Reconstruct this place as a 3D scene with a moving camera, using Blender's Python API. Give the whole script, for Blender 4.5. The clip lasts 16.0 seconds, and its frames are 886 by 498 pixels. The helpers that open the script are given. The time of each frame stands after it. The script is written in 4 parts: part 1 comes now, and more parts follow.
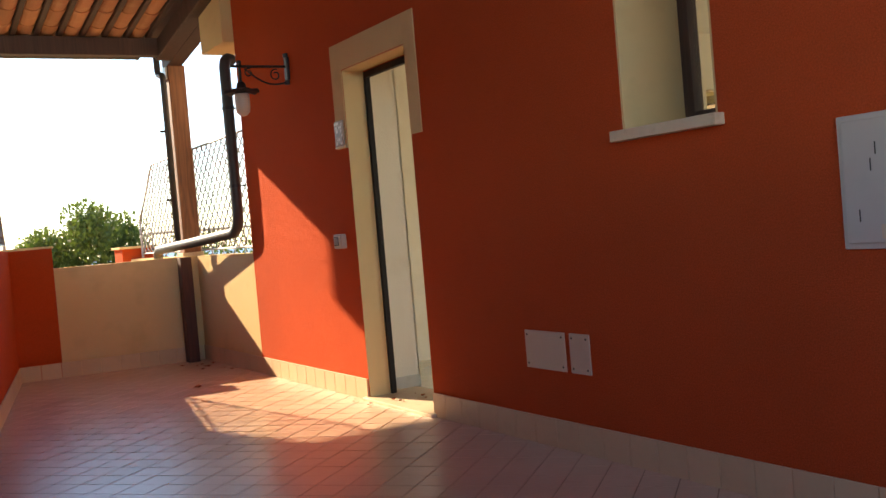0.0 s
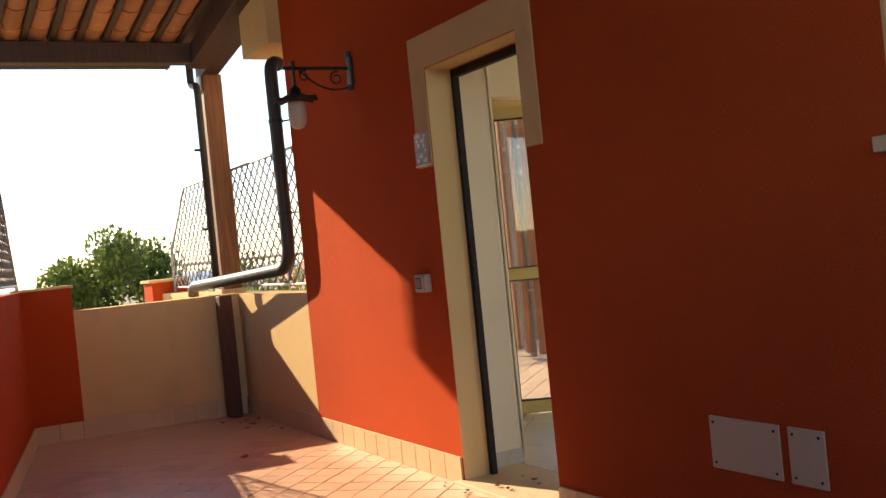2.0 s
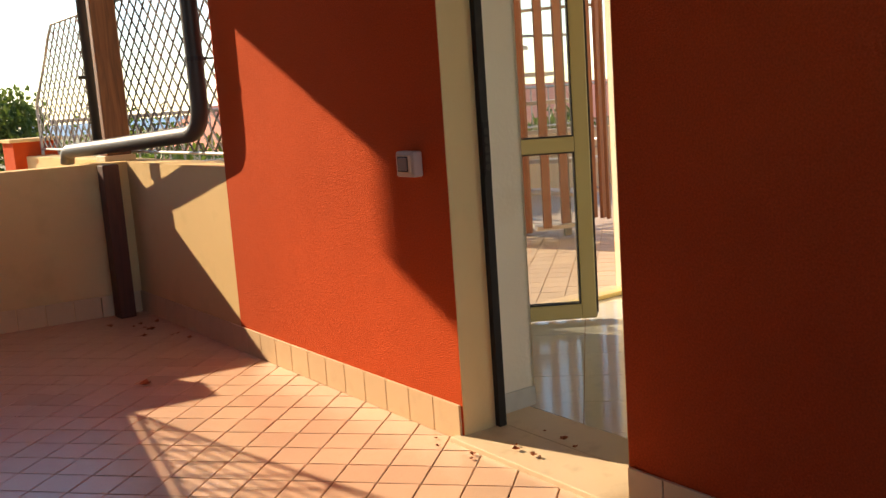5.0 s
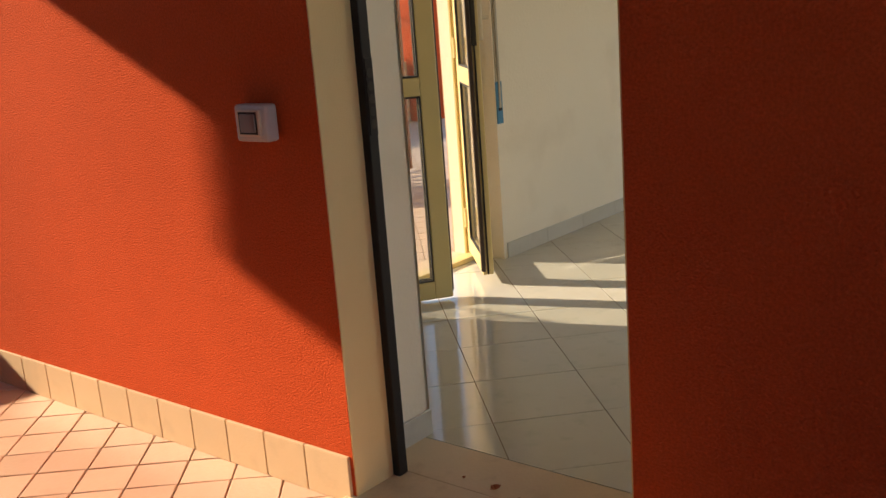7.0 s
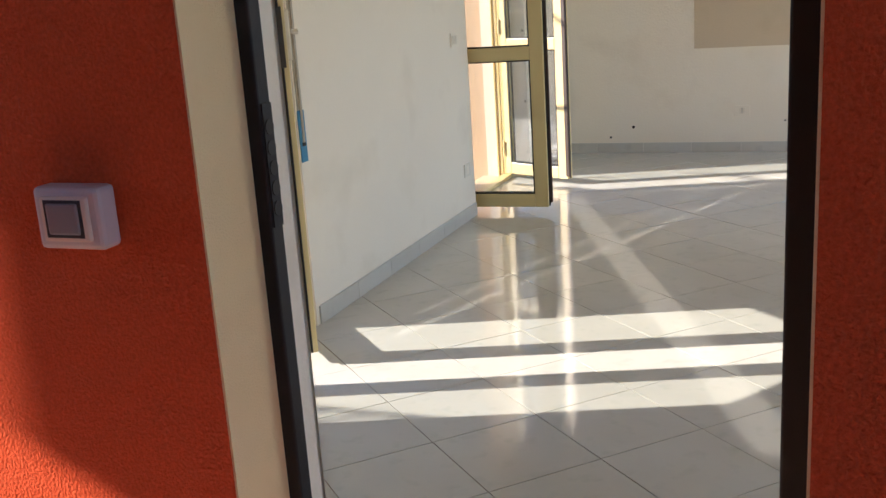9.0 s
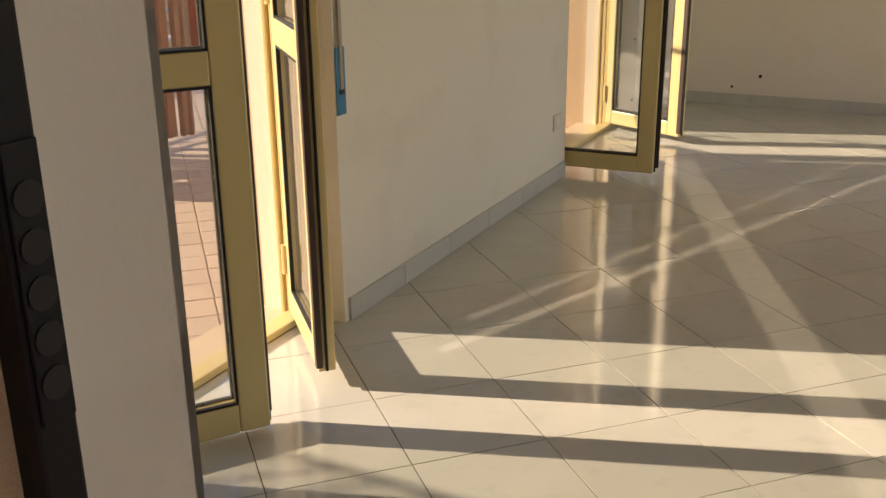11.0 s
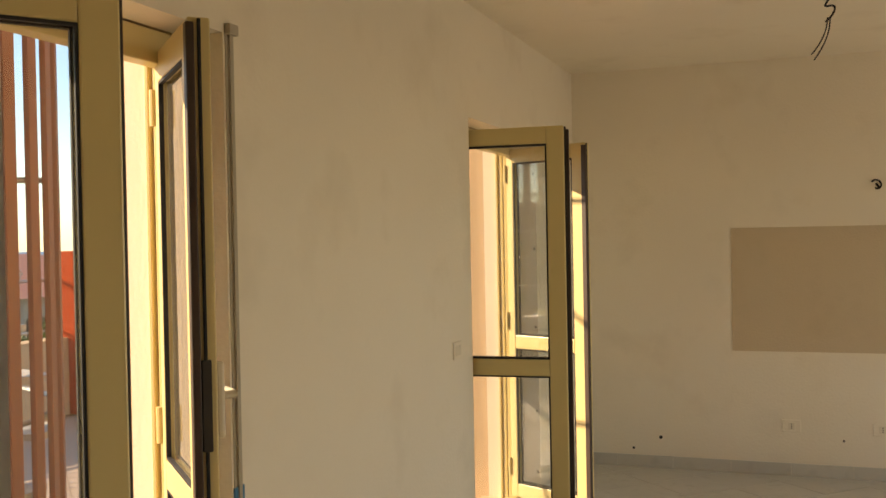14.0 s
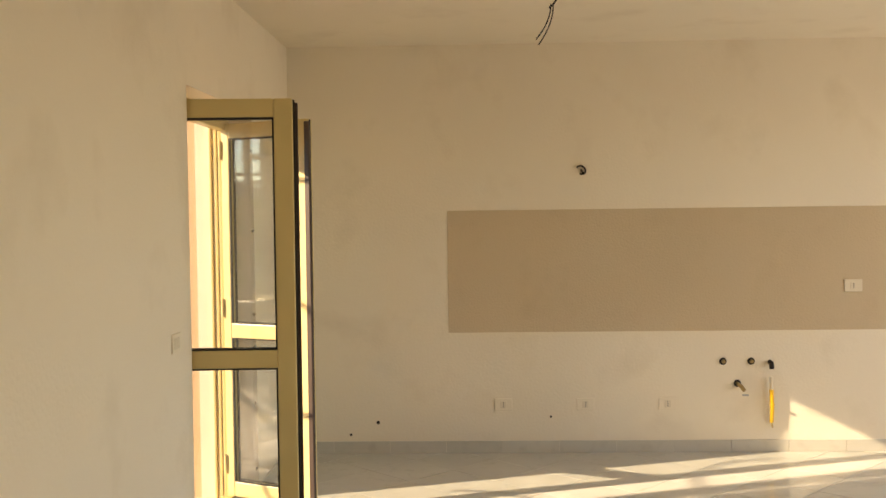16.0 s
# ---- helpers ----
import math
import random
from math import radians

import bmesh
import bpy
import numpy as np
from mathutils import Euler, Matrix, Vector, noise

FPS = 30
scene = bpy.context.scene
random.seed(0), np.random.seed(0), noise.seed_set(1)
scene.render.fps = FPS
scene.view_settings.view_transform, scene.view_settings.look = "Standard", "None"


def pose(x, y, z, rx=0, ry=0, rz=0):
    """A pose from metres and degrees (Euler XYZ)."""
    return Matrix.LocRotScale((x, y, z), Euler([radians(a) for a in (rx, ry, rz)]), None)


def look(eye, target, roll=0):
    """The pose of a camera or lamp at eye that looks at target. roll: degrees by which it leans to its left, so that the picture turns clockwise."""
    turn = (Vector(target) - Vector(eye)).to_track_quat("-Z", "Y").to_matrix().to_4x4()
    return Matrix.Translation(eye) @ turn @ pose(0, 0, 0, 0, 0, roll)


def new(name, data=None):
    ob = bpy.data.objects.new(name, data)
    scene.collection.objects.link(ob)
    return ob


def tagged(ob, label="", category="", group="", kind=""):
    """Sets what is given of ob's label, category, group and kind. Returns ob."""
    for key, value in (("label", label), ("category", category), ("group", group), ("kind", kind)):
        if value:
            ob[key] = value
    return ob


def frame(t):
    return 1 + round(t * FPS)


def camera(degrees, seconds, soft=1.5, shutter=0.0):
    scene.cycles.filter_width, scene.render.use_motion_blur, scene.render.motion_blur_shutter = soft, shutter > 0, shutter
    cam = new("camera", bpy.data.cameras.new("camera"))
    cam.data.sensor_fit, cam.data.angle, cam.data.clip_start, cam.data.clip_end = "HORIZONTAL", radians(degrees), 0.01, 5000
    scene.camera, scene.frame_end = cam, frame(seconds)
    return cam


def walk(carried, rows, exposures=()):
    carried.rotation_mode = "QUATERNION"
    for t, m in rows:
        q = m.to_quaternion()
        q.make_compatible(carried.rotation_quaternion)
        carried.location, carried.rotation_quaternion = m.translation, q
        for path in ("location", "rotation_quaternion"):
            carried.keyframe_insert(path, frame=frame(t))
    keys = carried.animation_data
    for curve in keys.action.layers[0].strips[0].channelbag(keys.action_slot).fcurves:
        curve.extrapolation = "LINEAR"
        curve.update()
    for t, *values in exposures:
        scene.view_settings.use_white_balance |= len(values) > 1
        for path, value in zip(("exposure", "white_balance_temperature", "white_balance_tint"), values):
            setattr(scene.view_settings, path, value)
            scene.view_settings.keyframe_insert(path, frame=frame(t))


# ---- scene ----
cam = camera(48.6, 16.0)
PATH = [
    (0, (-2.767, -5.778, 1.111), (-1.75, -4.056, 1.058), -4.9),
    (0.5, (-2.724, -5.341, 1.153), (-1.707, -3.619, 1.116), -5.0),
    (1, (-2.634, -4.946, 1.175), (-1.632, -3.216, 1.159), -5.2),
    (1.5, (-2.525, -4.641, 1.224), (-1.542, -2.9, 1.21), -5.4),
    (2, (-2.452, -4.42, 1.259), (-1.48, -2.672, 1.243), -5.7),
    (2.5, (-2.409, -4.22, 1.287), (-1.444, -2.468, 1.272), -5.8),
    (3, (-2.346, -4.009, 1.289), (-1.387, -2.254, 1.261), -5.4),
    (3.5, (-2.258, -3.768, 1.317), (-1.288, -2.021, 1.238), -5.0),
    (4, (-2.19, -3.494, 1.297), (-1.179, -1.774, 1.152), -4.5),
    (4.2, (-2.18, -3.361, 1.306), (-1.143, -1.661, 1.121), -4.3),
    (6.3, (-1.817, -2.179, 1.308), (-0.475, -0.765, 0.86), -3.9),
    (6.5, (-1.786, -2.067, 1.296), (-0.399, -0.697, 0.848), -4.0),
    (7, (-1.712, -1.785, 1.294), (-0.213, -0.548, 0.823), -4.3),
    (7.5, (-1.679, -1.493, 1.297), (-0.052, -0.442, 0.799), -4.3),
    (8, (-1.599, -1.186, 1.322), (0.133, -0.34, 0.791), -4.1),
    (8.5, (-1.404, -0.992, 1.322), (0.385, -0.249, 0.824), -4.2),
    (8.7, (-1.32, -0.929, 1.332), (0.485, -0.22, 0.843), -4.0),
    (10.8, (-0.345, -0.566, 1.334), (1.373, 0.256, 0.722), -0.8),
    (11, (-0.255, -0.547, 1.326), (1.431, 0.306, 0.672), -0.6),
    (11.5, (-0.095, -0.522, 1.309), (1.551, 0.402, 0.648), -0.2),
    (12, (-0.007, -0.511, 1.373), (1.646, 0.471, 0.823), 0.3),
    (12.5, (-0.001, -0.506, 1.468), (1.692, 0.495, 1.106), 0.1),
    (13, (-0.017, -0.475, 1.549), (1.729, 0.48, 1.357), -0.1),
    (13.5, (-0.025, -0.402, 1.573), (1.788, 0.439, 1.501), -0.7),
    (14, (-0.033, -0.362, 1.61), (1.847, 0.32, 1.587), -1.1),
    (14.5, (-0.127, -0.433, 1.63), (1.799, 0.105, 1.638), -1.4),
    (15, (-0.147, -0.414, 1.609), (1.819, -0.048, 1.647), -1.7),
    (15.5, (0.024, -0.183, 1.619), (2.018, -0.028, 1.631), -1.3),
    (16, (0.21, -0.125, 1.606), (2.207, -0.059, 1.538), -0.7),
]
# stops, white balance and tint along the walk
EXPOSURES = [
    (0.0, 1.62, 7900, 12), (1.0, 1.32, 7800, 12), (2.0, 1.3, 7900, 12), (4.2, 1.14, 8000, 12), (6.5, 1.15, 8100, 12), (7.2, 1.12, 6900, 14), (7.6, 1.28, 5900, 15), (8.3, 1.7, 5600, 15), (8.8, 1.7, 5600, 15),
    (10.8, 0.98, 7100, 16), (11.5, 1.12, 7200, 16), (12.5, 0.95, 7900, 16), (13.0, 0.93, 8300, 16), (14.0, 1.15, 8300, 16), (14.5, 1.22, 8200, 16), (16.0, 1.6, 7900, 16),
]
walk(cam, [(t, look(eye, target, roll)) for t, eye, target, roll in PATH], EXPOSURES)

# ---- world, sun, exposure ----
EL, AZ = radians(25.1), radians(-18.7)          # sun's height, and its bearing from +y towards +x
world = bpy.data.worlds.new("sky")
scene.world = world
world.use_nodes = True
wn = world.node_tree.nodes
sky = wn.new("ShaderNodeTexSky")
sky.sky_type, sky.sun_disc = "NISHITA", False
sky.sun_elevation, sky.sun_rotation = EL, AZ
sky.dust_density, sky.ozone_density = 0.05, 4.0
wn["Background"].inputs[1].default_value = 0.15
world.node_tree.links.new(sky.outputs[0], wn["Background"].inputs[0])
sun = new("sun", bpy.data.lights.new("sun", "SUN"))
sun.data.energy, sun.data.angle, sun.data.color = 4.6, radians(0.53), (1.0, 0.85, 0.66)
sun_way = Vector((math.sin(AZ) * math.cos(EL), math.cos(AZ) * math.cos(EL), math.sin(EL)))
sun.matrix_world = look(sun_way * 30, (0, 0, 0))

# added fill lamp in an unseen wall opening, lifting the room's light
side_light = new("side_fill_light", bpy.data.lights.new("side_fill_light", "AREA"))
side_light.data.shape, side_light.data.size, side_light.data.size_y = "RECTANGLE", 3.3, 2.1
side_light.data.energy, side_light.data.color = 12.0, (1.0, 0.94, 0.84)
side_light.matrix_world = look((4.6, -4.3, 1.2), (4.6, 0.0, 1.2))

# lamps added for the sun that the open leaves' glass reflects on to the floor: place, bearing of the beam, width
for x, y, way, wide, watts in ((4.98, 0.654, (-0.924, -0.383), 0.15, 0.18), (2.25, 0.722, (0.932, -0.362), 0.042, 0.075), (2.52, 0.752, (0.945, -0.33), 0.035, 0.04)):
    glint_lamp = new("reflection_lamp", bpy.data.lights.new("reflection_lamp", "AREA"))
    glint_lamp.data.shape, glint_lamp.data.size, glint_lamp.data.size_y, glint_lamp.data.spread = "RECTANGLE", wide, 1.6, radians(0.7)
    glint_lamp.data.energy, glint_lamp.data.color = watts, sun.data.color
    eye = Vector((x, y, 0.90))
    glint_lamp.matrix_world = look(eye, eye + Vector((*way, -math.tan(EL))))


# ---- materials ----
def material(name, base, rough=0.7, metal=0.0, tone=0.12, scale=6.0, fine=90.0, bump=0.15, blotch=0.0, blotch_color=None, vary=0.0, spec=0.5, speck=0.0):
    """A surface with broad tone variation, fine grain in the relief, and blotches of wear."""
    m = bpy.data.materials.new(name)
    m.use_nodes = True
    n, l = m.node_tree.nodes, m.node_tree.links
    b = n["Principled BSDF"]
    b.inputs["Roughness"].default_value, b.inputs["Metallic"].default_value = rough, metal
    b.inputs["Specular IOR Level"].default_value = spec
    geo = n.new("ShaderNodeNewGeometry")
    big = n.new("ShaderNodeTexNoise")
    big.inputs["Scale"].default_value, big.inputs["Detail"].default_value = scale / 4, 5
    l.new(geo.outputs["Position"], big.inputs["Vector"])
    mix = n.new("ShaderNodeMix")
    mix.data_type = "RGBA"
    low, high = [max(0, c * (1 - tone)) for c in base], [min(1, c * (1 + tone)) for c in base]
    mix.inputs["A"].default_value, mix.inputs["B"].default_value = (*low, 1), (*high, 1)
    l.new(big.outputs["Fac"], mix.inputs["Factor"])
    colour = mix.outputs["Result"]
    if blotch:
        spots = n.new("ShaderNodeTexNoise")
        spots.inputs["Scale"].default_value, spots.inputs["Detail"].default_value = scale, 8
        l.new(geo.outputs["Position"], spots.inputs["Vector"])
        ramp = n.new("ShaderNodeMapRange")
        ramp.inputs["From Min"].default_value, ramp.inputs["From Max"].default_value = 0.55, 0.75
        ramp.inputs["To Max"].default_value = blotch
        l.new(spots.outputs["Fac"], ramp.inputs["Value"])
        worn = n.new("ShaderNodeMix")
        worn.data_type = "RGBA"
        worn.inputs["B"].default_value = (*(blotch_color or [c * 0.6 for c in base]), 1)
        l.new(ramp.outputs["Result"], worn.inputs["Factor"])
        l.new(colour, worn.inputs["A"])
        colour = worn.outputs["Result"]
    if vary:
        info = n.new("ShaderNodeObjectInfo")
        span = n.new("ShaderNodeMapRange")
        span.inputs["To Min"].default_value, span.inputs["To Max"].default_value = 1 - vary, 1 + vary
        l.new(info.outputs["Random"], span.inputs["Value"])
        hsv = n.new("ShaderNodeHueSaturation")
        l.new(span.outputs["Result"], hsv.inputs["Value"])
        l.new(colour, hsv.inputs["Color"])
        colour = hsv.outputs["Color"]
    if speck:
        pores = n.new("ShaderNodeTexNoise")
        pores.inputs["Scale"].default_value, pores.inputs["Detail"].default_value = fine * 0.8, 2
        l.new(geo.outputs["Position"], pores.inputs["Vector"])
        depth = n.new("ShaderNodeMapRange")
        depth.inputs["From Min"].default_value, depth.inputs["From Max"].default_value = 0.3, 0.7
        depth.inputs["To Min"].default_value, depth.inputs["To Max"].default_value = 1 - speck, 1 + speck
        l.new(pores.outputs["Fac"], depth.inputs["Value"])
        shade = n.new("ShaderNodeHueSaturation")
        l.new(depth.outputs["Result"], shade.inputs["Value"])
        l.new(colour, shade.inputs["Color"])
        colour = shade.outputs["Color"]
    l.new(colour, b.inputs["Base Color"])
    if bump:
        grain = n.new("ShaderNodeTexNoise")
        grain.inputs["Scale"].default_value, grain.inputs["Detail"].default_value = fine, 4
        l.new(geo.outputs["Position"], grain.inputs["Vector"])
        bp = n.new("ShaderNodeBump")
        bp.inputs["Strength"].default_value, bp.inputs["Distance"].default_value = bump, 0.01
        l.new(grain.outputs["Fac"], bp.inputs["Height"])
        l.new(bp.outputs["Normal"], b.inputs["Normal"])
    return m


def wood_material(name, base, dark):
    m = bpy.data.materials.new(name)
    m.use_nodes = True
    n, l = m.node_tree.nodes, m.node_tree.links
    b = n["Principled BSDF"]
    b.inputs["Roughness"].default_value = 0.6
    co = n.new("ShaderNodeTexCoord")
    mp = n.new("ShaderNodeMapping")
    mp.inputs["Scale"].default_value = (22, 22, 1.2)
    tex = n.new("ShaderNodeTexNoise")
    tex.inputs["Scale"].default_value, tex.inputs["Detail"].default_value = 1.6, 7
    tex.inputs["Distortion"].default_value = 1.2
    ramp = n.new("ShaderNodeValToRGB")
    ramp.color_ramp.elements[0].color, ramp.color_ramp.elements[1].color = (*dark, 1), (*base, 1)
    ramp.color_ramp.elements[0].position, ramp.color_ramp.elements[1].position = 0.3, 0.65
    bp = n.new("ShaderNodeBump")
    bp.inputs["Strength"].default_value, bp.inputs["Distance"].default_value = 0.25, 0.004
    l.new(co.outputs["Object"], mp.inputs["Vector"])
    l.new(mp.outputs["Vector"], tex.inputs["Vector"])
    l.new(tex.outputs["Fac"], ramp.inputs["Fac"])
    l.new(ramp.outputs["Color"], b.inputs["Base Color"])
    l.new(tex.outputs["Fac"], bp.inputs["Height"])
    l.new(bp.outputs["Normal"], b.inputs["Normal"])
    return m


def glass_material(name):
    m = bpy.data.materials.new(name)
    m.use_nodes = True
    n, l = m.node_tree.nodes, m.node_tree.links
    n.remove(n["Principled BSDF"])
    clear, gloss, mix = n.new("ShaderNodeBsdfTransparent"), n.new("ShaderNodeBsdfGlossy"), n.new("ShaderNodeMixShader")
    face, power, span = n.new("ShaderNodeLayerWeight"), n.new("ShaderNodeMath"), n.new("ShaderNodeMapRange")
    face.inputs["Blend"].default_value = 0.5
    power.operation = "POWER"
    power.inputs[1].default_value = 4.0
    span.inputs["To Min"].default_value, span.inputs["To Max"].default_value = 0.085, 0.95
    l.new(face.outputs["Facing"], power.inputs[0])
    l.new(power.outputs[0], span.inputs["Value"])
    clear.inputs["Color"].default_value = (0.95, 0.965, 0.95, 1)
    gloss.inputs["Roughness"].default_value = 0.01
    l.new(span.outputs["Result"], mix.inputs[0])
    l.new(clear.outputs[0], mix.inputs[1])
    l.new(gloss.outputs[0], mix.inputs[2])
    dust, film = n.new("ShaderNodeBsdfDiffuse"), n.new("ShaderNodeMixShader")
    dust.inputs["Color"].default_value = (0.8, 0.78, 0.74, 1)
    film.inputs[0].default_value = 0.025
    l.new(mix.outputs[0], film.inputs[1])
    l.new(dust.outputs[0], film.inputs[2])
    l.new(film.outputs[0], n["Material Output"].inputs["Surface"])
    return m


M_ORANGE = material("orange_render", (0.54, 0.080, 0.024), 0.95, tone=0.16, scale=5, fine=185, bump=0.8, blotch=0.3, blotch_color=(0.43, 0.062, 0.02), spec=0.08, speck=0.13)
M_CREAM = material("cream_render", (0.72, 0.52, 0.27), 0.95, tone=0.10, scale=4, fine=320, bump=0.35, blotch=0.3, spec=0.1)
M_PEACH = material("peach_render", (0.62, 0.46, 0.30), 0.95, tone=0.08, scale=4, fine=300, bump=0.3, blotch=0.2, spec=0.1)
M_WHITE = material("white_plaster", (0.84, 0.76, 0.62), 0.9, tone=0.09, scale=3.0, fine=60, bump=0.2, blotch=0.75, blotch_color=(0.75, 0.665, 0.525), spec=0.2)
M_BARE = material("bare_plaster", (0.60, 0.485, 0.335), 0.95, tone=0.09, scale=5, fine=80, bump=0.3, blotch=0.45, blotch_color=(0.54, 0.43, 0.29), spec=0.1)
M_PATIO = material("patio_tile", (0.66, 0.44, 0.32), 0.27, tone=0.12, scale=10, fine=60, bump=0.12, blotch=0.35, blotch_color=(0.56, 0.36, 0.25), vary=0.09)
M_TERRACE = material("terrace_tile", (0.50, 0.39, 0.30), 0.6, tone=0.08, scale=10, fine=60, bump=0.12, blotch=0.2, vary=0.06)
M_GROUT = material("grout", (0.26, 0.15, 0.09), 0.95, tone=0.2, scale=20)
M_GROUT_T = material("terrace_grout", (0.50, 0.38, 0.265), 0.95, tone=0.15, scale=20)
M_SKIRT = material("skirting_tile", (0.62, 0.445, 0.27), 0.6, tone=0.07, scale=12, bump=0.1, blotch=0.2, vary=0.05)
M_STONE = material("floor_tile", (0.58, 0.57, 0.51), 0.09, tone=0.09, scale=16, fine=25, bump=0.012, blotch=0.6, blotch_color=(0.47, 0.48, 0.42), vary=0.03, spec=0.65)
M_JOINT = material("floor_joint", (0.22, 0.13, 0.08), 0.9, tone=0.2, scale=20)
M_INSKIRT = material("inner_skirting", (0.56, 0.53, 0.46), 0.3, tone=0.08, scale=10, bump=0.03, blotch=0.3, vary=0.03)
M_MARBLE = material("threshold_stone", (0.66, 0.52, 0.36), 0.5, tone=0.12, scale=14, bump=0.08, blotch=0.5, blotch_color=(0.45, 0.32, 0.2))
M_ALU = material("champagne_frame", (0.66, 0.53, 0.25), 0.35, tone=0.03, scale=6, bump=0.02, spec=0.6)
M_EDGE = material("dark_edge_strip", (0.045, 0.026, 0.016), 0.5, tone=0.15, bump=0.03)
M_RUBBER = material("black_gasket", (0.012, 0.011, 0.010), 0.7, tone=0.2, bump=0.05)
M_STEEL = material("dark_door_frame", (0.015, 0.012, 0.011), 0.6, tone=0.3, scale=14, bump=0.06, blotch=0.3, blotch_color=(0.05, 0.045, 0.042), spec=0.25)
M_IRON = material("black_iron", (0.015, 0.015, 0.017), 0.5, tone=0.3, bump=0.1)
M_TREAD = material("checkered_tread", (0.58, 0.56, 0.53), 0.6, metal=0.15, tone=0.15, scale=30, fine=160, bump=0.3, blotch=0.3, blotch_color=(0.45, 0.44, 0.42))
M_GALV = material("galvanised_steel", (0.40, 0.40, 0.40), 0.45, metal=0.6, tone=0.15, scale=16, bump=0.05, blotch=0.3, blotch_color=(0.3, 0.3, 0.3))
M_RAIL = material("weathered_rail", (0.17, 0.165, 0.16), 0.5, metal=0.5, tone=0.2, scale=16, bump=0.05, blotch=0.3, blotch_color=(0.12, 0.09, 0.07))
M_PIPE = material("dark_pipe", (0.045, 0.040, 0.038), 0.45, tone=0.2, bump=0.03, spec=0.35)
M_PLASTIC = material("grey_plastic", (0.52, 0.42, 0.36), 0.45, tone=0.05, bump=0.03)
M_IVORY = material("ivory_plastic", (0.74, 0.66, 0.52), 0.4, tone=0.04, bump=0.02)
M_DARK = material("dark_slot", (0.03, 0.025, 0.02), 0.8, tone=0.2, bump=0.0)
M_ROCKER = material("switch_rocker", (0.24, 0.19, 0.165), 0.3, tone=0.08, bump=0.03)
M_PLATE = material("painted_plate", (0.62, 0.47, 0.33), 0.55, tone=0.05, bump=0.05, blotch=0.2)
M_BOX = material("meter_box_grey", (0.52, 0.46, 0.40), 0.5, tone=0.06, bump=0.05, blotch=0.3)
M_OPAL = material("opal_glass", (0.62, 0.50, 0.42), 0.3, tone=0.06, bump=0.0)
M_BLUE = material("blue_tape", (0.05, 0.21, 0.36), 0.6, tone=0.1, bump=0.05)
M_STRAP = material("shutter_strap", (0.44, 0.38, 0.29), 0.9, tone=0.1, fine=300, bump=0.3)
M_YELLOW = material("yellow_hose", (0.75, 0.45, 0.02), 0.45, tone=0.08, bump=0.05)
M_BRASS = material("brass", (0.45, 0.33, 0.16), 0.35, metal=0.9, tone=0.1, bump=0.05)
M_COPPO = material("clay_roof_tile", (0.50, 0.235, 0.125), 0.85, tone=0.2, scale=9, bump=0.3, blotch=0.5, blotch_color=(0.62, 0.40, 0.22), vary=0.2)
M_LEAD = material("roof_board", (0.12, 0.065, 0.05), 0.8, tone=0.2, bump=0.2)
M_WOOD = wood_material("pine_post", (0.235, 0.098, 0.044), (0.115, 0.046, 0.022))
M_WOOD_DARK = wood_material("dark_beam", (0.08, 0.04, 0.032), (0.045, 0.022, 0.017))
M_WOOD_RED = wood_material("dark_red_wood", (0.085, 0.026, 0.016), (0.05, 0.016, 0.011))
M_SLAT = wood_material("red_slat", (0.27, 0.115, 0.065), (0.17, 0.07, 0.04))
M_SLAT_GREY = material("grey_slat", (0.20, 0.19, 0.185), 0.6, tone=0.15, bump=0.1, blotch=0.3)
M_GLASS = glass_material("window_glass")
M_LEAF = material("foliage", (0.075, 0.125, 0.032), 0.6, tone=0.5, scale=12, bump=0.0, vary=0.0)
leaf_nodes = M_LEAF.node_tree
thin = leaf_nodes.nodes.new("ShaderNodeBsdfTranslucent")
thin.inputs["Color"].default_value = (0.13, 0.2, 0.03, 1)
blend = leaf_nodes.nodes.new("ShaderNodeMixShader")
blend.inputs[0].default_value = 0.33
leaf_nodes.links.new(leaf_nodes.nodes["Principled BSDF"].outputs[0], blend.inputs[1])
leaf_nodes.links.new(thin.outputs[0], blend.inputs[2])
leaf_nodes.links.new(blend.outputs[0], leaf_nodes.nodes["Material Output"].inputs["Surface"])
M_BARK = material("bark", (0.13, 0.09, 0.06), 0.9, tone=0.3, bump=0.5)
M_GROUND = material("dry_ground", (0.20, 0.19, 0.11), 0.95, tone=0.4, scale=0.6, fine=8, bump=0.4, blotch=0.5, blotch_color=(0.09, 0.11, 0.04))
M_SEA = material("sea", (0.10, 0.22, 0.36), 0.5, tone=0.08, scale=0.01, bump=0.0)
M_HILL = material("far_hills", (0.17, 0.22, 0.24), 0.95, tone=0.15, scale=0.02, bump=0.0)
M_ROOF = material("far_roof", (0.52, 0.20, 0.14), 0.9, tone=0.15, scale=4, fine=20, bump=0.5)
M_FARWALL = material("far_wall", (0.42, 0.36, 0.30), 0.9, tone=0.1)
M_DRYLEAF = material("dry_leaf", (0.36, 0.12, 0.05), 0.8, tone=0.3, bump=0.1)
M_CERAMIC_PALE = material("ceramic_pale", (0.62, 0.50, 0.42), 0.3, tone=0.1, bump=0.02)
M_CERAMIC = material("ceramic_plaque", (0.36, 0.24, 0.18), 0.3, tone=0.1, bump=0.02)


# ---- building helpers ----
def origin(ob):
    v = Vector()
    while ob:
        v += ob.location
        ob = ob.parent
    return v


def mesh_of(name, bm, mat, smooth=False):
    me = bpy.data.meshes.new(name)
    bmesh.ops.recalc_face_normals(bm, faces=bm.faces)
    bm.to_mesh(me)
    bm.free()
    me.materials.append(mat)
    if smooth:
        for p in me.polygons:
            p.use_smooth = True
    return me


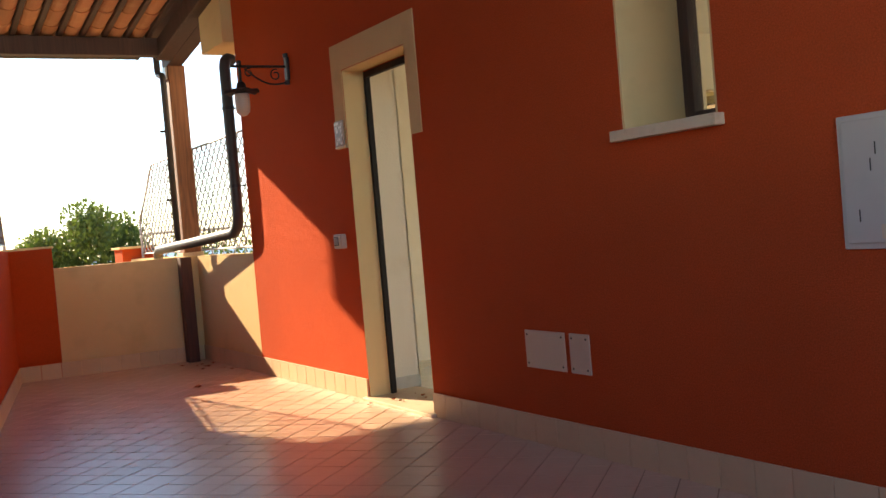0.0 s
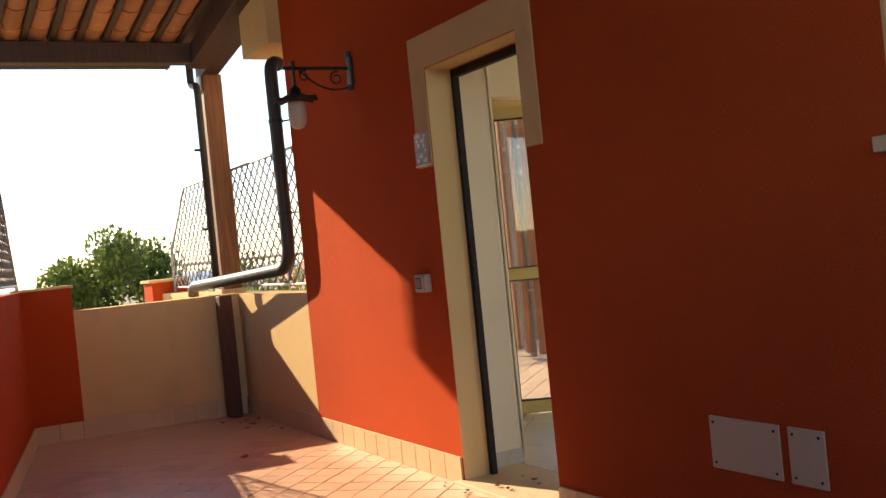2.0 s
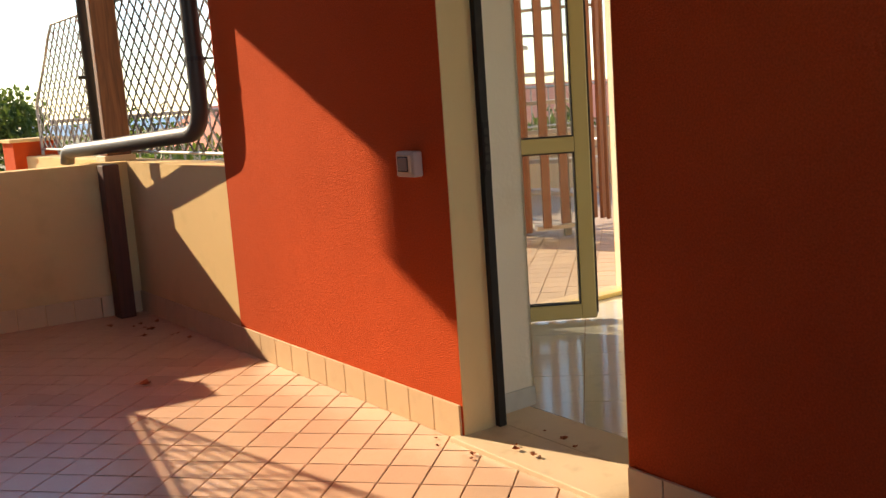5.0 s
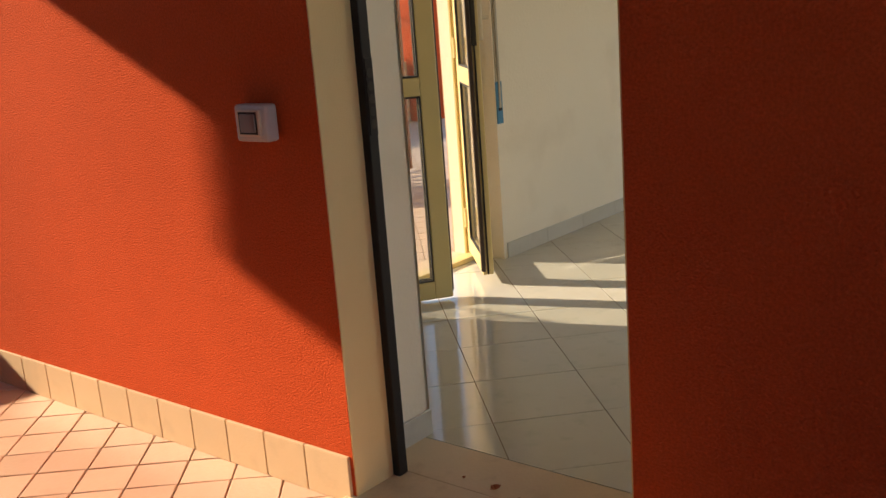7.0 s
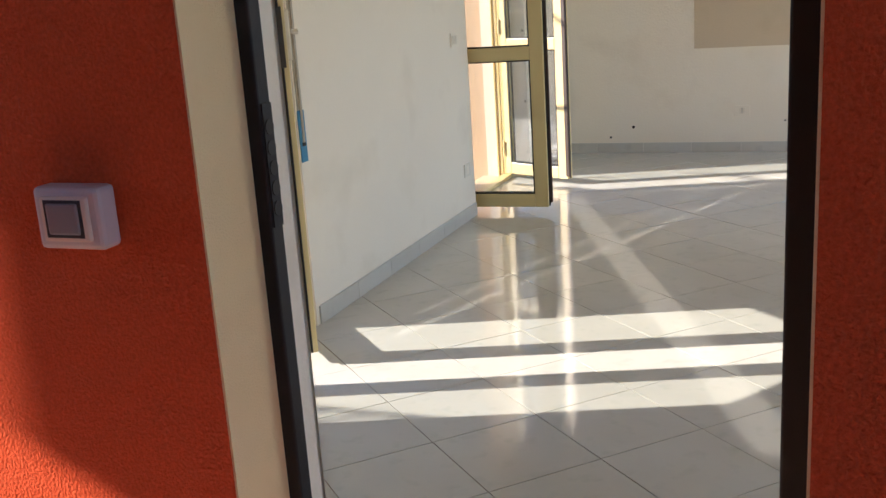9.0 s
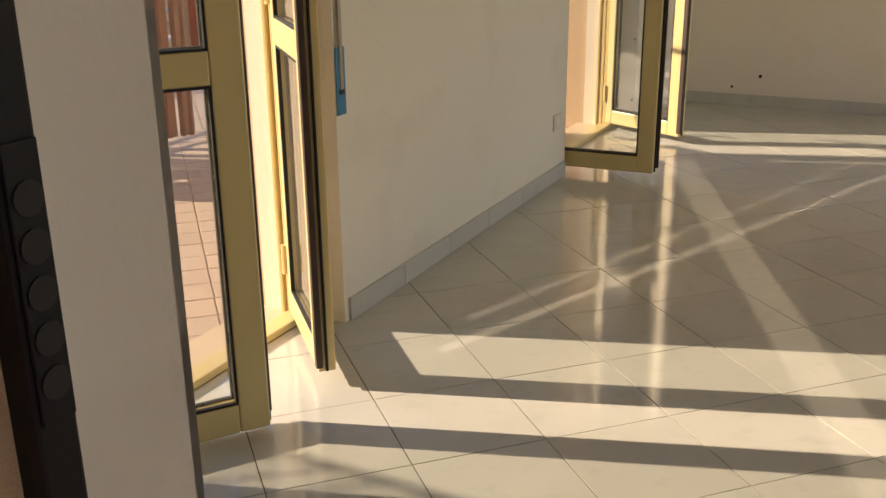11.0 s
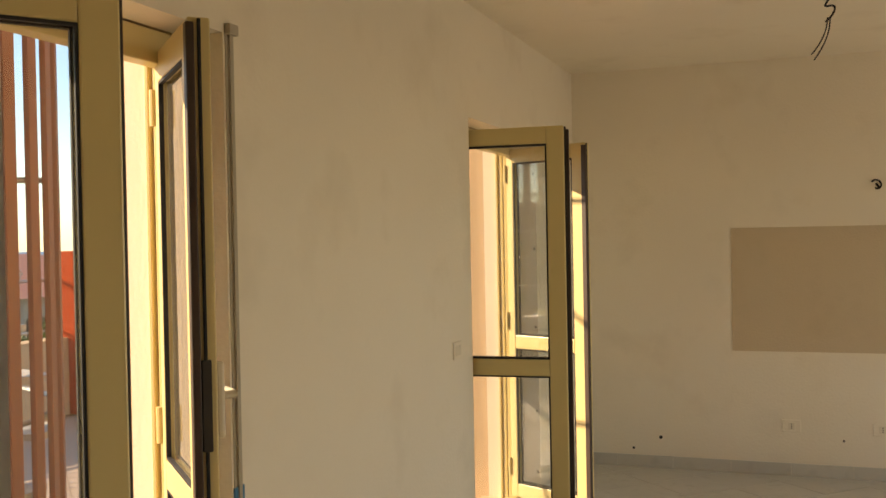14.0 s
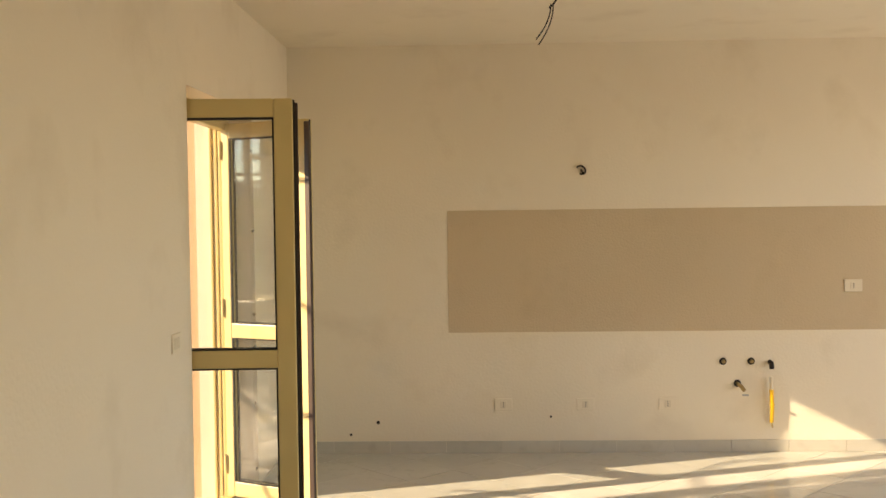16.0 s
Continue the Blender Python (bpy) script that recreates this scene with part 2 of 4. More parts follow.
def part(name, bm, mat, parent=None, label="", smooth=False, local=False):
    """One mesh object, under a thing or a part if one is given; its coordinates are the world's unless local."""
    if parent is not None and not local:
        bmesh.ops.translate(bm, vec=-origin(parent), verts=bm.verts)
    ob = new(name, mesh_of(name, bm, mat, smooth))
    ob.parent = parent
    return tagged(ob, label)


def single(name, bm, mat, label, category, kind="", group="", smooth=False):
    """A thing that is one mesh, with its origin at its base."""
    lo = Vector([min(v.co[i] for v in bm.verts) for i in range(3)])
    hi = Vector([max(v.co[i] for v in bm.verts) for i in range(3)])
    base = Vector(((lo.x + hi.x) / 2, (lo.y + hi.y) / 2, lo.z))
    bmesh.ops.translate(bm, vec=-base, verts=bm.verts)
    ob = new(name, mesh_of(name, bm, mat, smooth))
    ob.location = base
    return tagged(ob, label, category, group, kind)


def thing(name, at, label, category, kind="", group=""):
    ob = new(name)
    ob.empty_display_size = 0.1
    ob.location = at
    return tagged(ob, label, category, group, kind)


def box(x0, x1, y0, y1, z0, z1, bevel=0.0, bm=None):
    bm = bm or bmesh.new()
    x0, x1, y0, y1, z0, z1 = min(x0, x1), max(x0, x1), min(y0, y1), max(y0, y1), min(z0, z1), max(z0, z1)
    made = bmesh.ops.create_cube(bm, size=1, matrix=Matrix.LocRotScale(((x0 + x1) / 2, (y0 + y1) / 2, (z0 + z1) / 2), None, (x1 - x0, y1 - y0, z1 - z0)))
    if bevel:
        edges = list({e for v in made["verts"] for e in v.link_edges})
        bmesh.ops.bevel(bm, geom=edges, offset=bevel, segments=2, affect="EDGES", profile=0.5)
    return bm


def slanted(a, b, wide, z0, z1, bm=None):
    """A wall from a to b in plan; its thickness lies to the left of the way."""
    bm = bm or bmesh.new()
    a, b = Vector((*a, 0)), Vector((*b, 0))
    side = (b - a).normalized().cross(Vector((0, 0, 1))) * -wide
    low = [bm.verts.new((p.x, p.y, z0)) for p in (a, b, b + side, a + side)]
    top = [bm.verts.new((v.co.x, v.co.y, z1)) for v in low]
    bm.faces.new(low[::-1]), bm.faces.new(top)
    for i in range(4):
        bm.faces.new((low[i], low[(i + 1) % 4], top[(i + 1) % 4], top[i]))
    return bm


def rod(points, radius, bm=None, sides=10, cap=True):
    """A round bar along a line of points."""
    bm = bm or bmesh.new()
    pts = [Vector(p) for p in points]
    rings, up = [], None
    for i, p in enumerate(pts):
        way = (pts[min(i + 1, len(pts) - 1)] - pts[max(i - 1, 0)]).normalized()
        if up is None:
            up = way.orthogonal().normalized()
        up = (up - way * up.dot(way)).normalized()
        across = way.cross(up)
        rings.append([bm.verts.new(p + (up * math.cos(t) + across * math.sin(t)) * radius) for t in (2 * math.pi * k / sides for k in range(sides))])
    for r, s in zip(rings, rings[1:]):
        for k in range(sides):
            bm.faces.new((r[k], r[(k + 1) % sides], s[(k + 1) % sides], s[k]))
    if cap:
        bm.faces.new(rings[0][::-1]), bm.faces.new(rings[-1])
    return bm


def turned(profile, centre, bm=None, sides=20):
    """A body of revolution about the upright through centre; profile: radius and height."""
    bm = bm or bmesh.new()
    rings = [[bm.verts.new((centre[0] + r * math.cos(2 * math.pi * k / sides), centre[1] + r * math.sin(2 * math.pi * k / sides), centre[2] + z)) for k in range(sides)] for r, z in profile]
    for r, s in zip(rings, rings[1:]):
        for k in range(sides):
            bm.faces.new((r[k], r[(k + 1) % sides], s[(k + 1) % sides], s[k]))
    bm.faces.new(rings[0][::-1]), bm.faces.new(rings[-1])
    return bm


def arc(p0, p1, p2, n=6):
    """Points on the bend from p0 to p2 with its corner at p1."""
    p0, p1, p2 = Vector(p0), Vector(p1), Vector(p2)
    return [p0.lerp(p1, t).lerp(p1.lerp(p2, t), t) for t in (i / n for i in range(n + 1))]


def clipped(poly, area):
    """The polygon within a convex area given anticlockwise."""
    out = poly
    for a, b in zip(area, area[1:] + area[:1]):
        inside = lambda p: (b[0] - a[0]) * (p[1] - a[1]) - (b[1] - a[1]) * (p[0] - a[0]) >= -1e-9
        cut, kept = out, []
        for p, q in zip(cut, cut[1:] + cut[:1]):
            if inside(p):
                kept.append(p)
            if inside(p) != inside(q):
                d = lambda s: (b[0] - a[0]) * (s[1] - a[1]) - (b[1] - a[1]) * (s[0] - a[0])
                t = d(p) / (d(p) - d(q))
                kept.append((p[0] + t * (q[0] - p[0]), p[1] + t * (q[1] - p[1])))
        out = kept
        if len(out) < 3:
            return []
    return out


def slab_mesh(name, poly, z0, z1, mat, edge=0.0025):
    """A thin tile with a chamfered rim, its origin at its middle."""
    cx, cy = sum(p[0] for p in poly) / len(poly), sum(p[1] for p in poly) / len(poly)
    n = len(poly)
    ring = [(p[0] - cx, p[1] - cy) for p in poly]
    inner = [(x - math.copysign(min(edge, abs(x) * 0.3), x), y - math.copysign(min(edge, abs(y) * 0.3), y)) for x, y in ring]
    verts = [(x, y, z0) for x, y in ring] + [(x, y, z1 - edge * 0.6) for x, y in ring] + [(x, y, z1) for x, y in inner]
    faces = [tuple(range(2 * n, 3 * n))]
    for k in (0, n):
        faces += [(k + i, k + (i + 1) % n, k + n + (i + 1) % n, k + n + i) for i in range(n)]
    me = bpy.data.meshes.new(name)
    me.from_pydata(verts, [], faces)
    me.materials.append(mat)
    return me, (cx, cy)


def lay_tiles(floor, size, gap, turn, start, area, z0, z1, mat, near, edge=0.0025):
    """Square tiles over a convex area; those within the stretch near are parts, the rest one mesh."""
    c, s = math.cos(radians(turn)), math.sin(radians(turn))
    half = (size - gap) / 2
    full, rest_v, rest_f, count = None, [], [], 0
    xs, ys = [p[0] for p in area], [p[1] for p in area]
    reach = int(max(max(xs) - min(xs), max(ys) - min(ys)) * 1.5 / size) + 2
    mid = ((min(xs) + max(xs)) / 2 - start[0], (min(ys) + max(ys)) / 2 - start[1])
    i0, j0 = round((mid[0] * c + mid[1] * s) / size), round((-mid[0] * s + mid[1] * c) / size)
    rng = random.Random(5)
    for i in range(i0 - reach, i0 + reach):
        for j in range(j0 - reach, j0 + reach):
            u, v = (i + 0.5) * size, (j + 0.5) * size
            cx, cy = start[0] + u * c - v * s, start[1] + u * s + v * c
            if not (min(xs) - size < cx < max(xs) + size and min(ys) - size < cy < max(ys) + size):
                continue
            poly = [(cx + a * c - b * s, cy + a * s + b * c) for a, b in ((-half, -half), (half, -half), (half, half), (-half, half))]
            cut = clipped(poly, area)
            if len(cut) < 3:
                continue
            lift = rng.uniform(-0.0006, 0.0006)
            if near[0] < cx < near[1] and near[2] < cy < near[3]:
                if len(cut) == 4 and all(abs(p[0] - q[0]) < 1e-6 and abs(p[1] - q[1]) < 1e-6 for p, q in zip(cut, poly)):
                    if full is None:
                        full = slab_mesh("tile", poly, z0, z1, mat, edge)[0]
                    me = full
                else:
                    me, (cx, cy) = slab_mesh("tile", cut, z0, z1, mat, edge)
                ob = new("tile", me)
                ob.parent = floor
                ob.location = Vector((cx, cy, lift)) - origin(floor)
                count += 1
            else:
                k, n = len(rest_v), len(cut)
                rest_v += [(*p, z0) for p in cut] + [(*p, z1 + lift) for p in cut]
                rest_f += [tuple(range(k + n, k + 2 * n))] + [(k + a, k + (a + 1) % n, k + n + (a + 1) % n, k + n + a) for a in range(n)]
    if rest_v:
        me = bpy.data.meshes.new("tiles_beyond")
        me.from_pydata(rest_v, [], rest_f)
        me.materials.append(mat)
        ob = new("tiles_beyond", me)
        ob.parent = floor
        ob.location = -origin(floor)
        tagged(ob, kind="stuff")
    return count


# ---- structure: the patio side ----
HX, HT = 0.42, 5.6                      # inner face of the front wall, height of the house
DY = -0.850                             # near jamb of the entrance
WIN = (-3.175, -2.645, 1.405, 2.60)      # small window in the front wall
WY0, WY1 = 1.113, 1.45                   # wall with the glazed doors
O1, O2, OH = (1.10, 2.303), (4.415, 5.68), 2.19
FX = 6.72                               # kitchen wall
RY = -4.2                               # far side of the room, out of view
CEIL = 2.73
FZ = 0.02

wall_front = thing("wall_front", (0, 0, 0), "orange rendered front wall with entrance opening", "wall", "structure")
bm = box(0, 0.19, 0.0, 1.98, 0, HT)
box(0.19, HX, 0.105, 1.98, 0, HT, bm=bm)
part("wall_panel", bm, M_ORANGE, wall_front)
bm = box(0, 0.19, DY, 0.0, 2.15, HT)
box(0.19, HX, DY - 0.075, 0.105, 2.19, HT, bm=bm)
part("wall_panel", bm, M_ORANGE, wall_front)
bm = box(0, 0.19, WIN[1], DY, 0, HT)
box(0.19, HX, WIN[1], DY - 0.075, 0, HT, bm=bm)
part("wall_panel", bm, M_ORANGE, wall_front)
bm = box(0, HX, WIN[0], WIN[1], 0, WIN[2])
box(0, HX, WIN[0], WIN[1], WIN[3], HT, bm=bm)
part("wall_panel", bm, M_ORANGE, wall_front)
bm = box(0, HX, -8.2, WIN[0], 0, HT)
part("wall_panel", bm, M_ORANGE, wall_front)
# white plaster on the room side
bm = box(HX, HX + 0.012, 0.087, WY0, 0, CEIL)
box(HX, HX + 0.012, DY - 0.075, 0.087, 2.19, CEIL, bm=bm)
box(HX, HX + 0.012, WIN[1], DY - 0.063, 0, CEIL, bm=bm)
box(HX, HX + 0.012, RY, WIN[0], 0, CEIL, bm=bm)
box(HX, HX + 0.012, WIN[0], WIN[1], 0, WIN[2], bm=bm)
part("plaster", bm, M_WHITE, wall_front, "white plaster on the room side")
# painted cream surround of the entrance
bm = box(-0.006, 0, 0.004, 0.153, 1.65, 2.154)
box(-0.006, 0, DY - 0.13, 0.153, 2.154, 2.327, bm=bm)
box(-0.006, 0, DY - 0.13, DY - 0.004, 1.633, 2.154, bm=bm)
part("door_surround", bm, M_CREAM, wall_front, "cream painted door surround")
# cream outer reveal
bm = box(0.001, 0.150, -0.004, 0.0, 0.0, 2.15)
box(0.001, 0.150, DY, DY + 0.004, 0.0, 2.15, bm=bm)
box(0.001, 0.150, DY + 0.004, -0.004, 2.146, 2.15, bm=bm)
part("reveal", bm, M_CREAM, wall_front, "cream rendered reveal")
bm = box(0.19, HX + 0.012, 0.087, 0.105, FZ, 2.19)
box(0.19, HX + 0.012, DY - 0.075, DY - 0.063, FZ, 2.19, bm=bm)
box(0.19, HX + 0.012, DY - 0.063, 0.087, 2.178, 2.19, bm=bm)
box(0.188, 0.196, -0.004, 0.087, FZ, 2.178, bm=bm)
part("inner_reveal", bm, M_WHITE, wall_front, "white plaster inner reveal")

door_frame = thing("door_1", (0.165, DY / 2, FZ), "dark steel entrance door frame without its leaf", "door frame", "structure")
post_l = part("frame_post", box(0.150, 0.187, -0.028, 0.0, FZ, 2.14, 0.004), M_STEEL, door_frame)
part("frame_post", box(0.150, 0.187, DY, DY + 0.04, FZ, 2.14, 0.004), M_STEEL, door_frame)
part("frame_head", box(0.150, 0.187, DY + 0.04, -0.028, 2.10, 2.14, 0.004), M_STEEL, door_frame)
bm = box(0.155, 0.184, -0.031, -0.028, 0.99, 1.19, 0.001)
strike = part("strike_plate", bm, M_STEEL, post_l, "scuffed steel strike plate")
for k in range(5):
    z = 1.02 + 0.033 * k
    part("bolt_hole", rod([(0.170, -0.0305, z), (0.170, -0.0325, z)], 0.0125, sides=14), M_DARK, post_l)

threshold = single("door_threshold", box(0.19, 0.395, DY - 0.07, 0.10, -0.012, FZ + 0.0005, 0.003, box(-0.045, 0.19, DY - 0.03, 0.03, -0.01, FZ + 0.001, 0.004)), M_MARBLE, "worn beige stone threshold under the entrance", "threshold", "structure")

# small window in the front wall
window_1 = thing("window_1", (0.3, (WIN[0] + WIN[1]) / 2, WIN[2]), "small recessed window with cream reveal and brown frame", "window", "structure")
bm = box(0.002, 0.415, WIN[1] - 0.012, WIN[1], WIN[2] + 0.03, WIN[3])
box(0.002, 0.415, WIN[0], WIN[0] + 0.012, WIN[2] + 0.03, WIN[3], bm=bm)
box(0.002, 0.415, WIN[0] + 0.012, WIN[1] - 0.012, WIN[3] - 0.012, WIN[3], bm=bm)
part("reveal", bm, M_CREAM, window_1)
part("window_sill", box(-0.05, 0.415, WIN[0] - 0.03, WIN[1] + 0.03, WIN[2] - 0.02, WIN[2] + 0.025, 0.004), M_MARBLE, window_1, "pale stone sill")
bm = box(0.35, 0.41, WIN[0] + 0.012, WIN[0] + 0.12, WIN[2] + 0.03, WIN[3] - 0.02, 0.004)
box(0.35, 0.41, WIN[1] - 0.07, WIN[1] - 0.012, WIN[2] + 0.03, WIN[3] - 0.02, 0.004, bm)
box(0.35, 0.41, WIN[0] + 0.12, WIN[1] - 0.07, WIN[2] + 0.03, WIN[2] + 0.09, 0.004, bm)
box(0.35, 0.41, WIN[0] + 0.12, WIN[1] - 0.07, WIN[3] - 0.08, WIN[3] - 0.02, 0.004, bm)
part("window_frame", bm, M_WOOD_DARK, window_1, "dark brown frame")
part("pane", box(0.377, 0.383, WIN[0] + 0.12, WIN[1] - 0.07, WIN[2] + 0.09, WIN[3] - 0.08), M_GLASS, window_1)
# parapets round the patio
parapet_side = single("parapet_side", slanted((0.0, 1.98), (0.0, 3.72), -0.22, 0, 0.995), M_CREAM, "cream rendered low parapet wall", "parapet", "structure")
parapet_back = single("parapet_back", slanted((0.0, 3.56), (-1.36, 3.77), -0.2, 0, 0.998), M_CREAM, "cream rendered low parapet across the patio end", "parapet", "structure")
pier = single("parapet_pier", slanted((-1.275, 3.756), (-1.70, 3.818), -0.24, 0, 1.185), M_ORANGE, "orange rendered pier at the parapet corner", "pier", "structure")
pier_cap = single("pier_cap", slanted((-1.26, 3.738), (-1.71, 3.803), -0.27, 1.185, 1.205), M_CREAM, "thin cream cap on the orange pier", "cap", "structure")
wall_left = single("wall_left", slanted((-1.64, 3.79), (-2.04, 1.55), -0.2, 0, 1.185), M_ORANGE, "low orange rendered boundary wall", "wall", "structure")
# unseen heights set for light: tall part blocks sky, low part lets it in
wall_left_high = single("wall_left_high", slanted((-2.04, 1.55), (-2.97, -3.5), -0.2, 0, 3.2, slanted((-2.97, -3.5), (-3.85, -8.2), -0.2, 0, 1.3)), M_ORANGE, "orange rendered boundary wall", "wall", "structure")
wall_behind = single("wall_behind", box(-4.2, HX, -8.4, -8.2, 0, 1.3), M_ORANGE, "plain orange wall behind the patio", "wall", "structure")

# upper box of the house beside the corner
bm = box(-0.095, 0.35, 1.982, 2.55, 2.735, 3.9)
eave_box = single("eave_box", bm, M_CREAM, "cream rendered eave box at the house corner", "eave", "structure")

# ---- structure: the room ----
wall_doors = thing("wall_doors", (0, WY0, 0), "white plastered wall with two glazed door openings", "wall", "structure")
pl, core = bmesh.new(), bmesh.new()
for x0, x1, z0, z1 in ((HX, O1[0], 0, HT), (O1[1], O2[0], 0, HT), (O2[1], FX + 0.3, 0, HT), (O1[0], O1[1], OH, HT), (O2[0], O2[1], OH, HT)):
    box(x0, x1, WY0 + 0.012, WY1 - 0.0, z0, z1, bm=core)
    box(x0 if x0 > HX else HX + 0.012, min(x1, FX), WY0, WY0 + 0.012, z0, min(z1, CEIL), bm=pl)
part("core", core, M_PEACH, wall_doors, "peach rendered outer face")
part("plaster", pl, M_WHITE, wall_doors)
for o in (O1, O2):
    bm = box(o[0], o[0] + 0.006, WY0, 1.243, FZ, OH)
    box(o[1] - 0.006, o[1], WY0, 1.44, FZ, OH, bm=bm)
    box(o[0] + 0.006, o[1] - 0.006, WY0, 1.243, OH - 0.006, OH, bm=bm)
    part("inner_reveal", bm, M_WHITE, wall_doors)

wall_kitchen = thing("wall_kitchen", (FX, 0, 0), "white plastered kitchen wall with a bare unpainted band", "wall", "structure")
part("plaster", box(FX, FX + 0.25, RY, WY1, 0, HT), M_WHITE, wall_kitchen)
bm = box(FX - 0.004, FX, -3.9, 0.06, 0.826, 1.637)
part("bare_band", bm, M_BARE, wall_kitchen, "beige bare plaster band left for tiles")
# unseen wall; its opening is made up to hold the fill lamp
bm = box(HX, 2.9, RY - 0.2, RY, 0, HT)
box(6.3, FX + 0.25, RY - 0.2, RY, 0, HT, bm=bm)
box(2.9, 6.3, RY - 0.2, RY, 0, 0.1, bm=bm)
box(2.9, 6.3, RY - 0.2, RY, 2.3, HT, bm=bm)
wall_side = single("wall_side", bm, M_WHITE, "plain white plastered wall, out of view, with an added lamp opening", "wall", "structure")
ceiling = single("ceiling", box(HX + 0.012, FX, RY, WY0, CEIL, CEIL + 0.2), M_WHITE, "white plastered ceiling", "ceiling", "structure")
house_roof = single("house_roof", box(0, FX + 0.25, RY - 0.2, WY1, HT, HT + 0.15), M_ROOF, "flat roof over the house", "roof", "structure")

# outer wall that closes the terrace
wall_terrace = single("wall_terrace", box(5.70, 5.95, WY1 + 0.002, 2.9, -0.02, 3.0), M_PEACH, "peach rendered wall beside the terrace", "wall", "structure")


# ---- glazed doors ----
LEAF_TOP, RAIL_Z = 2.126, (0.945, 1.025)   # heights above the patio


def leaf(width, label, at, turn, side, handle=False, dots=False):
    """A glazed leaf: local x runs from the hinge to the free edge, z up from its foot; side tells which face bears the overlap."""
    st, slim = 0.082, 0.05
    t = 0.026
    high, rail = LEAF_TOP - at[2], [z - at[2] for z in RAIL_Z]
    ob = thing("glazed_door_leaf", (0, 0, 0), label, "door leaf", group="glazed door leaves")
    part("hinge_stile", box(0, slim, -t, t, 0, high, 0.005), M_ALU, ob, local=True)
    part("free_stile", box(width - st, width, -t, t, 0, high, 0.005), M_ALU, ob, local=True)
    part("bottom_rail", box(slim, width - st, -t, t, 0, st, 0.005), M_ALU, ob, local=True)
    part("top_rail", box(slim, width - st, -t, t, high - st, high, 0.005), M_ALU, ob, local=True)
    part("middle_rail", box(slim, width - st, -t, t, rail[0], rail[1], 0.005), M_ALU, ob, local=True)
    edge = part("overlap_edge", box(width - 0.012, width + 0.018, side * 0.014, side * (t + 0.008), 0.02, high - 0.015, 0.003), M_EDGE, ob, "dark brown edge strip", local=True)
    part("gasket", box(width, width + 0.008, -0.005, 0.003, 0.004, high - 0.004, 0.002), M_RUBBER, ob, "black rubber gasket", local=True)
    for z0, z1 in ((st, rail[0]), (rail[1], high - st)):
        pane = part("pane", box(slim - 0.004, width - st + 0.004, -0.006, 0.006, z0 - 0.004, z1 + 0.004), M_GLASS, ob, "clear glass pane", local=True)
        pane.visible_shadow = True
        for s in (-1, 1):
            y0, y1 = (0.012, t - 0.002) if s > 0 else (-t + 0.002, -0.012)
            bm = box(slim, slim + 0.007, y0, y1, z0, z1)
            box(width - st - 0.007, width - st, y0, y1, z0, z1, bm=bm)
            box(slim, width - st, y0, y1, z0, z0 + 0.007, bm=bm)
            box(slim, width - st, y0, y1, z1 - 0.007, z1, bm=bm)
            part("glazing_bead", bm, M_RUBBER, ob, "dark glazing gasket", local=True)
        if dots:
            for fx in (0.24, 0.78):
                for fz in ((0.1, 0.55, 0.94) if z0 < 0.5 else (0.05, 0.5, 0.93)):
                    x, z = st + fx * (width - 2 * st), z0 + fz * (z1 - z0)
                    bm = box(-0.008, 0.008, 0.0065, 0.0085, -0.008, 0.008)
                    bmesh.ops.rotate(bm, verts=bm.verts, matrix=Matrix.Rotation(radians(45), 3, "Y"))
                    bmesh.ops.translate(bm, verts=bm.verts, vec=(x, 0, z))
                    part("sticker", bm, M_DARK, pane, "small dark sticker", local=True)
    for z in (0.18, 1.05, 1.92):
        part("hinge", rod([(-0.004, side * 0.03, z - 0.05), (-0.004, side * 0.03, z + 0.05)], 0.011, sides=10), M_ALU, ob, local=True)
    if handle:
        h = part("handle", box(width - 0.055, width - 0.025, -side * t, -side * (t + 0.022), 1.09, 1.27, 0.007), M_IVORY, ob, "ivory lever handle", local=True)
        bm = rod([(width - 0.04, -side * (t + 0.012), 1.19), (width - 0.04, -side * (t + 0.05), 1.19)], 0.010)
        rod([(width - 0.04, -side * (t + 0.046), 1.19), (width - 0.08, -side * (t + 0.052), 1.188), (width - 0.15, -side * (t + 0.05), 1.185)], 0.009, bm)
        part("lever", bm, M_IVORY, h, local=True)
        bm = box(width + 0.001, width + 0.016, -0.012, 0.010, 1.07, 1.28, 0.002)
        part("lock_case", bm, M_DARK, ob, "dark lock case", local=True)
    ob.matrix_basis = pose(*at, 0, 0, turn)
    return ob


leaf(0.580, "champagne glazed door leaf standing open near the entrance", (1.14, 1.262, 0.035), math.degrees(math.atan2(-0.347, 0.495)), 1)
leaf(0.500, "champagne glazed door leaf with ivory handle, folded open", (2.250, 1.272, 0.06), math.degrees(math.atan2(-0.362, -0.367)), -1, handle=True)
leaf(0.594, "champagne glazed door leaf standing open into the room", (4.475, 1.262, 0.06), math.degrees(math.atan2(-0.61, 0.035)), 1)
leaf(0.565, "champagne glazed door leaf with dark stickers on its glass", (5.62, 1.262, 0.06), math.degrees(math.atan2(-0.534, -0.24)), -1, dots=True)

